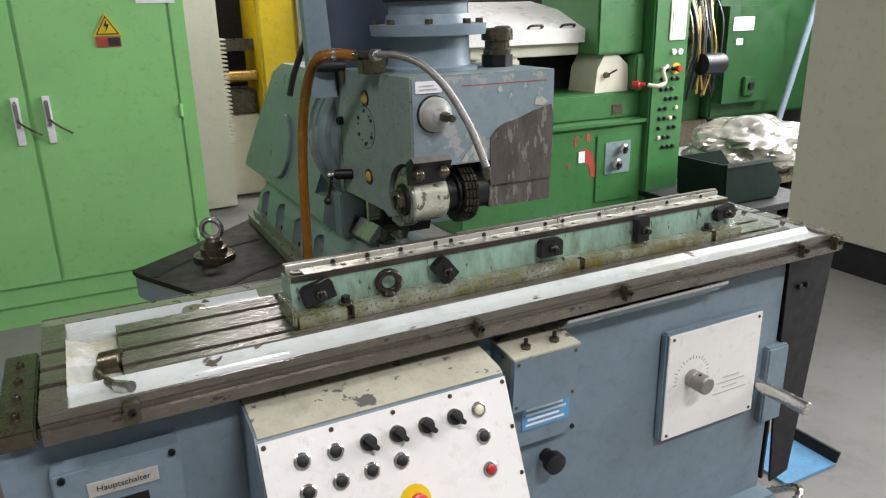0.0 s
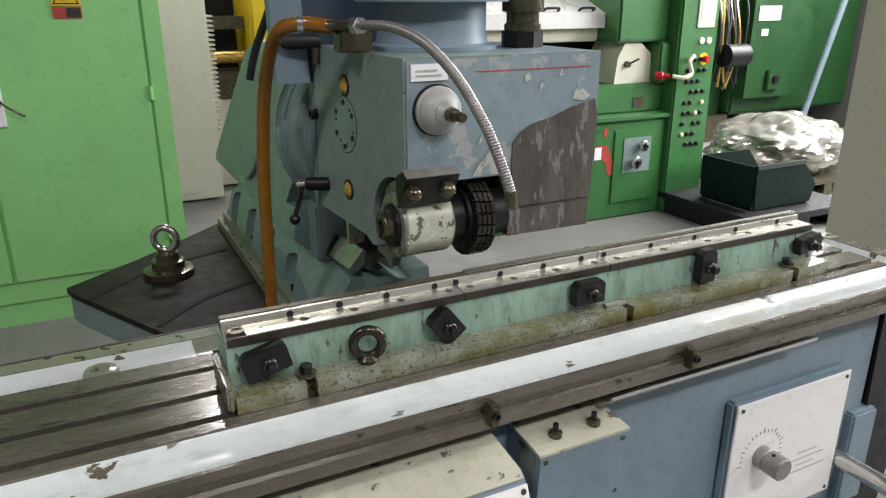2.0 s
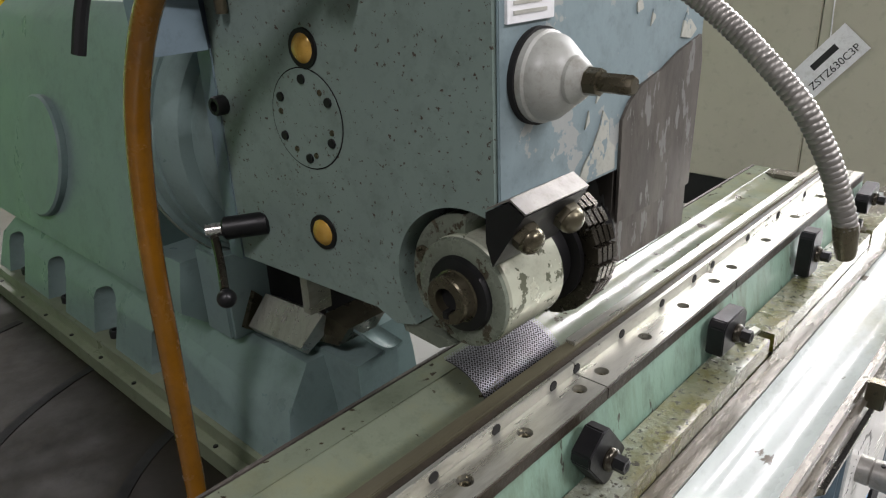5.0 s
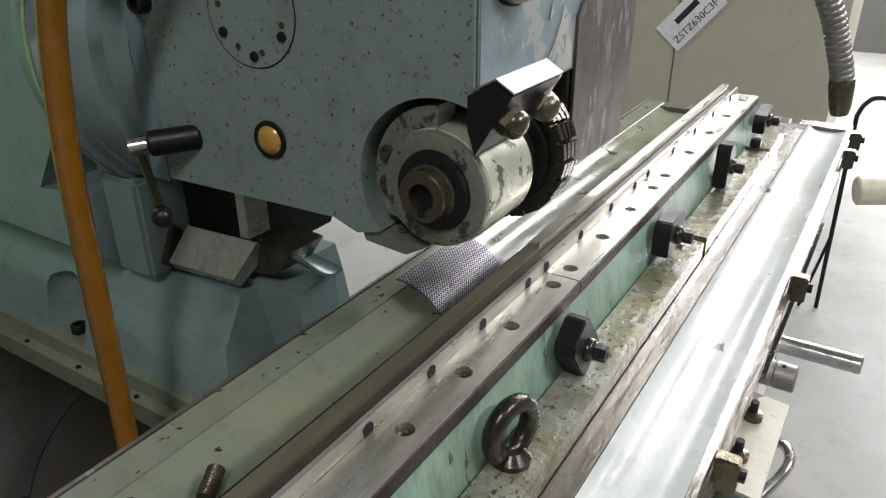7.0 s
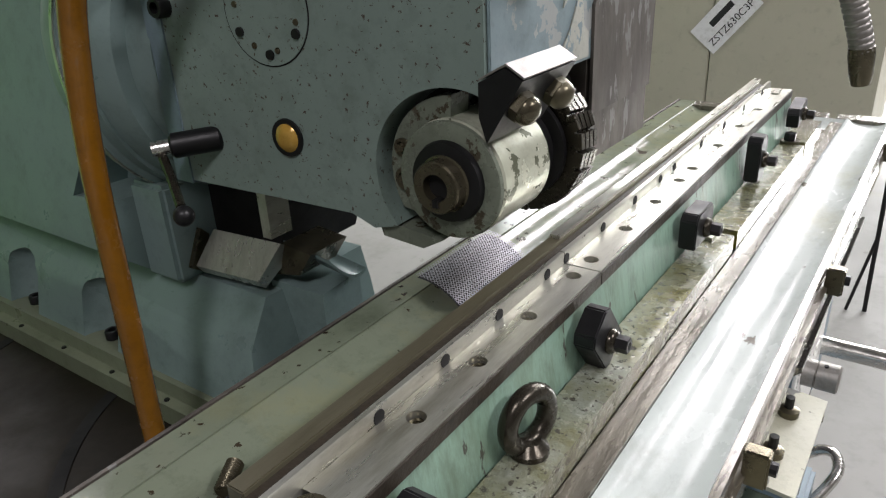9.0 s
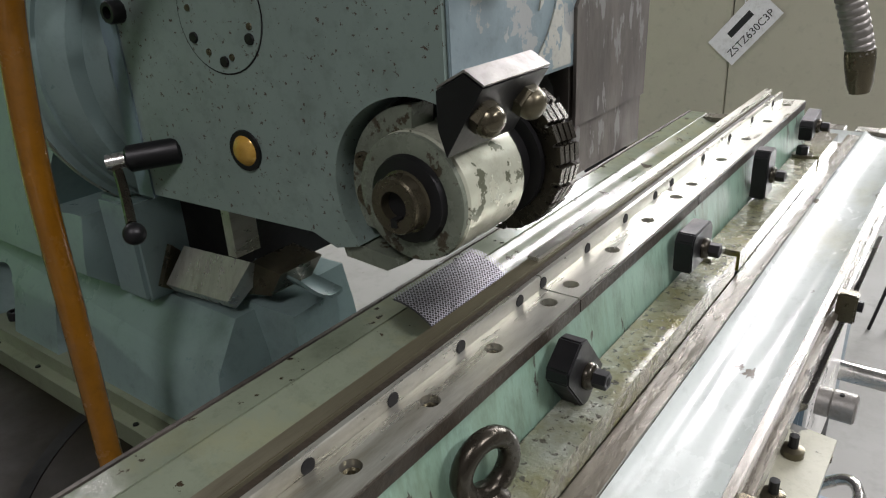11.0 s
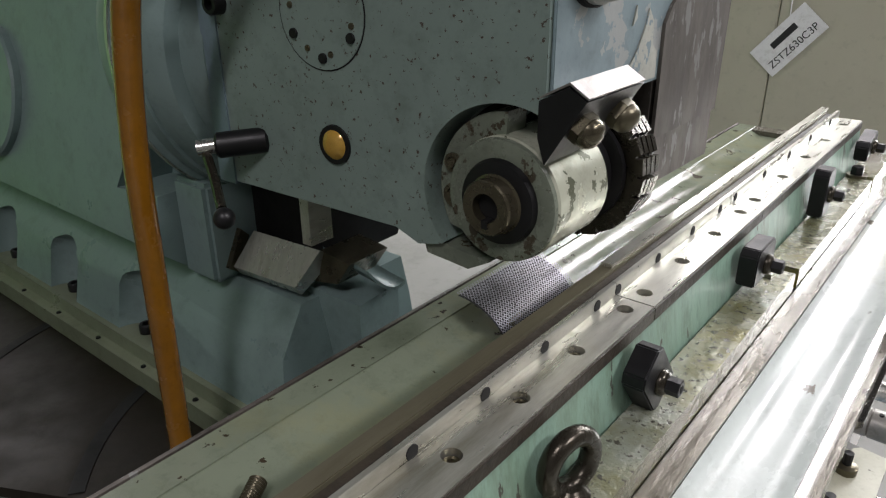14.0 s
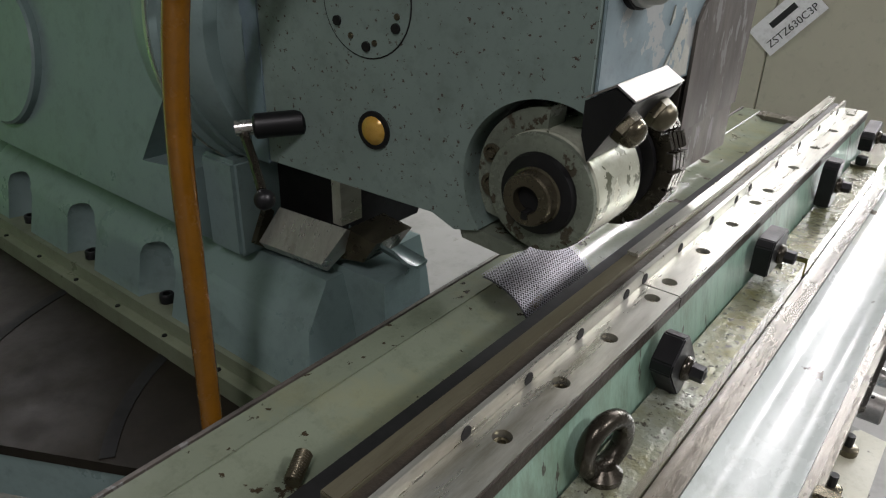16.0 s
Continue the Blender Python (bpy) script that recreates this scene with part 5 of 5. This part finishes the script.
hood = part("hood", prism([(4.68, 1.3005), (4.68, 1.40), (5.05, 1.55), (5.45, 1.62), (5.45, 1.3005)], "x", 2.4, 3.498), WHITE, gm, "pale sheet metal hood", bevel=0.006)
for x in (2.75, 3.05, 3.35):
    part("hood_handle", tube([(x - 0.06, 4.72, 1.415), (x - 0.05, 4.69, 1.435), (x + 0.05, 4.69, 1.435), (x + 0.06, 4.72, 1.415)], 0.009, 8), BLACK, hood)
part("hose_loop", tube([(4.20, 4.38, 1.03), (4.27, 4.34, 1.02), (4.34, 4.34, 1.05), (4.32, 4.35, 1.13), (4.37, 4.36, 1.17)], 0.016, 10), CREAMBTN, gm)
part("hose_tap", turned((4.12, 4.47, 1.03), (0.9, -1, 0), [(0, 0.03), (0.05, 0.03), (0.06, 0.02), (0.1, 0.018)], 12), REDBTN, gm)

for ob in list(gm.children):
    if ob.name.split(".")[0] in ("hood", "cream_beam", "tailstock", "lever_hub", "lever", "wheel_head", "grinding_room"):
        ob.location.x += 0.3
        ob.location.z += 0.06
    elif ob.name.split(".")[0] in ("door_panel", "inset_plate", "knob", "small_plate", "paint_peel", "paper_label"):
        ob.location.x += 0.15
        ob.location.z += 0.04

fm = thing("green_machine", "large dark green machine with hanging cables and valve block", "machine", at=(7.3, 6.6, 0))
part("column", box(6.95, 8.95, 6.3, 7.4, 0.30, 3.2), FARGREEN, fm, bevel=0.03)
part("cover", prism([(6.98, 0.5), (7.75, 0.5), (7.95, 0.9), (7.95, 1.35), (7.7, 1.6), (6.98, 1.6)], "y", 6.15, 6.2998), FARGREEN, fm, bevel=0.02)
part("switch_box", box(7.28, 7.48, 6.10, 6.1498, 0.58, 0.80), FARGREEN, fm, bevel=0.01)
part("rotary_switch", turned((7.38, 6.0998, 0.70), (0, -1, 0), [(0, 0.045), (0.03, 0.04)], 14), BLACK, fm)
part("notice", box(7.05, 7.38, 6.14, 6.1497, 1.33, 1.48), PAPER, fm)
part("small_label", box(7.12, 7.22, 6.14, 6.1497, 1.17, 1.24), PAPER, fm)
for x in (6.3, 7.2):
    part("foot", box(x, x + 0.7, 6.35, 7.3, 0.0, 0.2998), DULL, fm, bevel=0.01)
part("pipe", rod((8.25, 6.0, 1.7), (7.85, 6.05, 0.15), 0.04, 12), BLUE, fm)
random.seed(4)
for k in range(16):
    x, z = 6.35 + 0.033 * k, 0.55 + random.random() * 0.3
    pts = [(x, 6.30 + 0.1 * random.random(), 1.9), (x + random.uniform(-0.08, 0.08), 6.2, 1.5), (x + random.uniform(-0.1, 0.1), 6.15, 1.1), (x + random.uniform(-0.1, 0.16), 6.2, z)]
    part("cable", tube(pts, 0.016, 7, 5), (BLACK, DULL, RUBBER, BLACK, BRASS)[k % 5], fm)
part("valve_block", box(6.40, 6.85, 6.25, 6.45, 1.25, 1.75), DULL, fm, bevel=0.02)
part("panel_back", box(6.25, 6.949, 6.46, 6.6, 0.3, 2.6), FARGREEN, fm)
part("motor", rod((6.55, 6.1, 0.98), (6.85, 6.1, 0.98), 0.12, 20), BLACK, fm)

bn = thing("storage_bin", "dark green open plastic storage bin on a pallet", "storage bin", at=(4.72, 3.95, 0.16))
for nm, b in (("floor", box(4.42, 4.98, 3.72, 4.18, 0.161, 0.175)), ("side", prism([(4.42, 0.176), (4.98, 0.176), (5.02, 0.30), (4.86, 0.475), (4.40, 0.475)], "y", 3.70, 3.718)), ("side", prism([(4.42, 0.176), (4.98, 0.176), (5.02, 0.30), (4.86, 0.475), (4.40, 0.475)], "y", 4.182, 4.20)), ("back", box(4.40, 4.419, 3.719, 4.181, 0.176, 0.475)), ("front", prism([(4.98, 0.176), (5.02, 0.30), (5.04, 0.30), (5.0, 0.176)], "y", 3.719, 4.181))):
    part(nm, b, DARKGREEN, bn, bevel=0.003)
part("rim", prism([(3.69, 0.46), (3.70, 0.485), (3.725, 0.485), (3.725, 0.476), (3.699, 0.476)], "x", 4.40, 4.87), DARKGREEN, bn)
pal = thing("pallet", "black plastic pallet on the shop floor", "pallet", at=(4.8, 3.9, 0))
part("deck", box(4.25, 5.3, 3.55, 4.5, 0.11, 0.16), RUBBER, pal, bevel=0.005)
for x in (4.27, 4.72, 5.15):
    part("runner", box(x, x + 0.12, 3.57, 4.48, 0, 0.1098), RUBBER, pal)
random.seed(7)
bm = bmesh.new()
bmesh.ops.create_icosphere(bm, subdivisions=5, radius=1.0)
for v in bm.verts:
    d = v.co.normalized()
    k = 1 + 0.2 * noise.noise(d * 2.2) - 0.14 * abs(noise.noise(d * 4.5)) + 0.05 * (0.3 - abs(noise.noise(d * 9.5))) + 0.02 * (0.3 - abs(noise.noise(d * 21)))
    v.co = Vector((5.75 + 0.62 * d.x * k, 4.65 + 0.5 * d.y * k, max(0.161, 0.36 + 0.27 * d.z * k)))
wrap = lone("plastic_sheet", bm, FOIL, "crumpled clear plastic sheet heaped over a pallet load", "plastic sheet")
pal2 = thing("pallet", "dark pallet under the wrapped bundle", "pallet", at=(5.75, 4.65, 0))
part("deck", box(5.32, 6.4, 4.15, 5.2, 0.11, 0.16), DULL, pal2)
for x in (5.34, 5.8, 6.25):
    part("runner", box(x, x + 0.1, 4.17, 5.18, 0, 0.1098), DULL, pal2)

bc = thing("beige_enclosure", "beige sheet metal machine enclosure with a dark plinth", "machine enclosure", at=(4.6, 2.3, 0))
part("panel", box(4.28, 5.0, 2.239, 3.06, 0.2, 2.3), CREAM, bc, bevel=0.006)
part("panel", box(4.28, 5.0, 1.44, 2.235, 0.2, 2.3), CREAM, bc, bevel=0.006)
part("plinth", box(4.30, 4.98, 1.455, 3.04, 0, 0.1998), RUBBER, bc)
tag = thing("paper_tag", "white printed paper tag hanging from a string", "paper tag", at=(4.27, 2.17, 0.885))
TAGM = Matrix.Translation((4.272, 2.17, 0.885)) @ pose(0, 0, 0, 90, 0, -90) @ pose(0, 0, 0, 0, 0, 50)
bm = prism([(-0.17, -0.085), (0.17, -0.085), (0.17, 0.085), (-0.17, 0.085)], "z", 0, 0.0015)
bmesh.ops.transform(bm, matrix=TAGM, verts=bm.verts)
part("sheet", bm, PAPER, tag)
written("ZSTZ630C3P", 0.052, TAGM @ pose(0, -0.04, 0.0022), INK, tag)
bm = prism([(-0.075, 0.014), (0.075, 0.014), (0.075, 0.046), (-0.075, 0.046)], "z", 0.0017, 0.0024)
bmesh.ops.transform(bm, matrix=TAGM, verts=bm.verts)
part("printed_bar", bm, INK, tag)
part("string", tube([(4.274, 2.18, 0.99), (4.274, 2.185, 1.1), (4.275, 2.19, 1.25)], 0.003, 6), PAPER, tag)

stand = thing("rod_stand", "thin black metal stand on the floor", "stand", at=(3.1, 1.2, 0))
part("post", rod((3.10, 1.25, 0.0), (3.10, 1.27, 0.76), 0.008, 10), BLACK, stand)
part("arm", tube([(3.10, 1.27, 0.755), (3.11, 1.25, 0.80), (3.12, 1.20, 0.82), (3.12, 1.0, 0.81)], 0.008, 10), BLACK, stand)
part("leg", rod((3.10, 1.258, 0.30), (3.08, 1.31, 0.0), 0.006, 10), BLACK, stand)
roll = lone("roll", rod((2.98, 1.215, 0.53), (3.06, 1.0, 0.55), 0.05, 20, chamfer=0.006), CREAMBTN, "cream cylinder held on a rod stand", "roll")
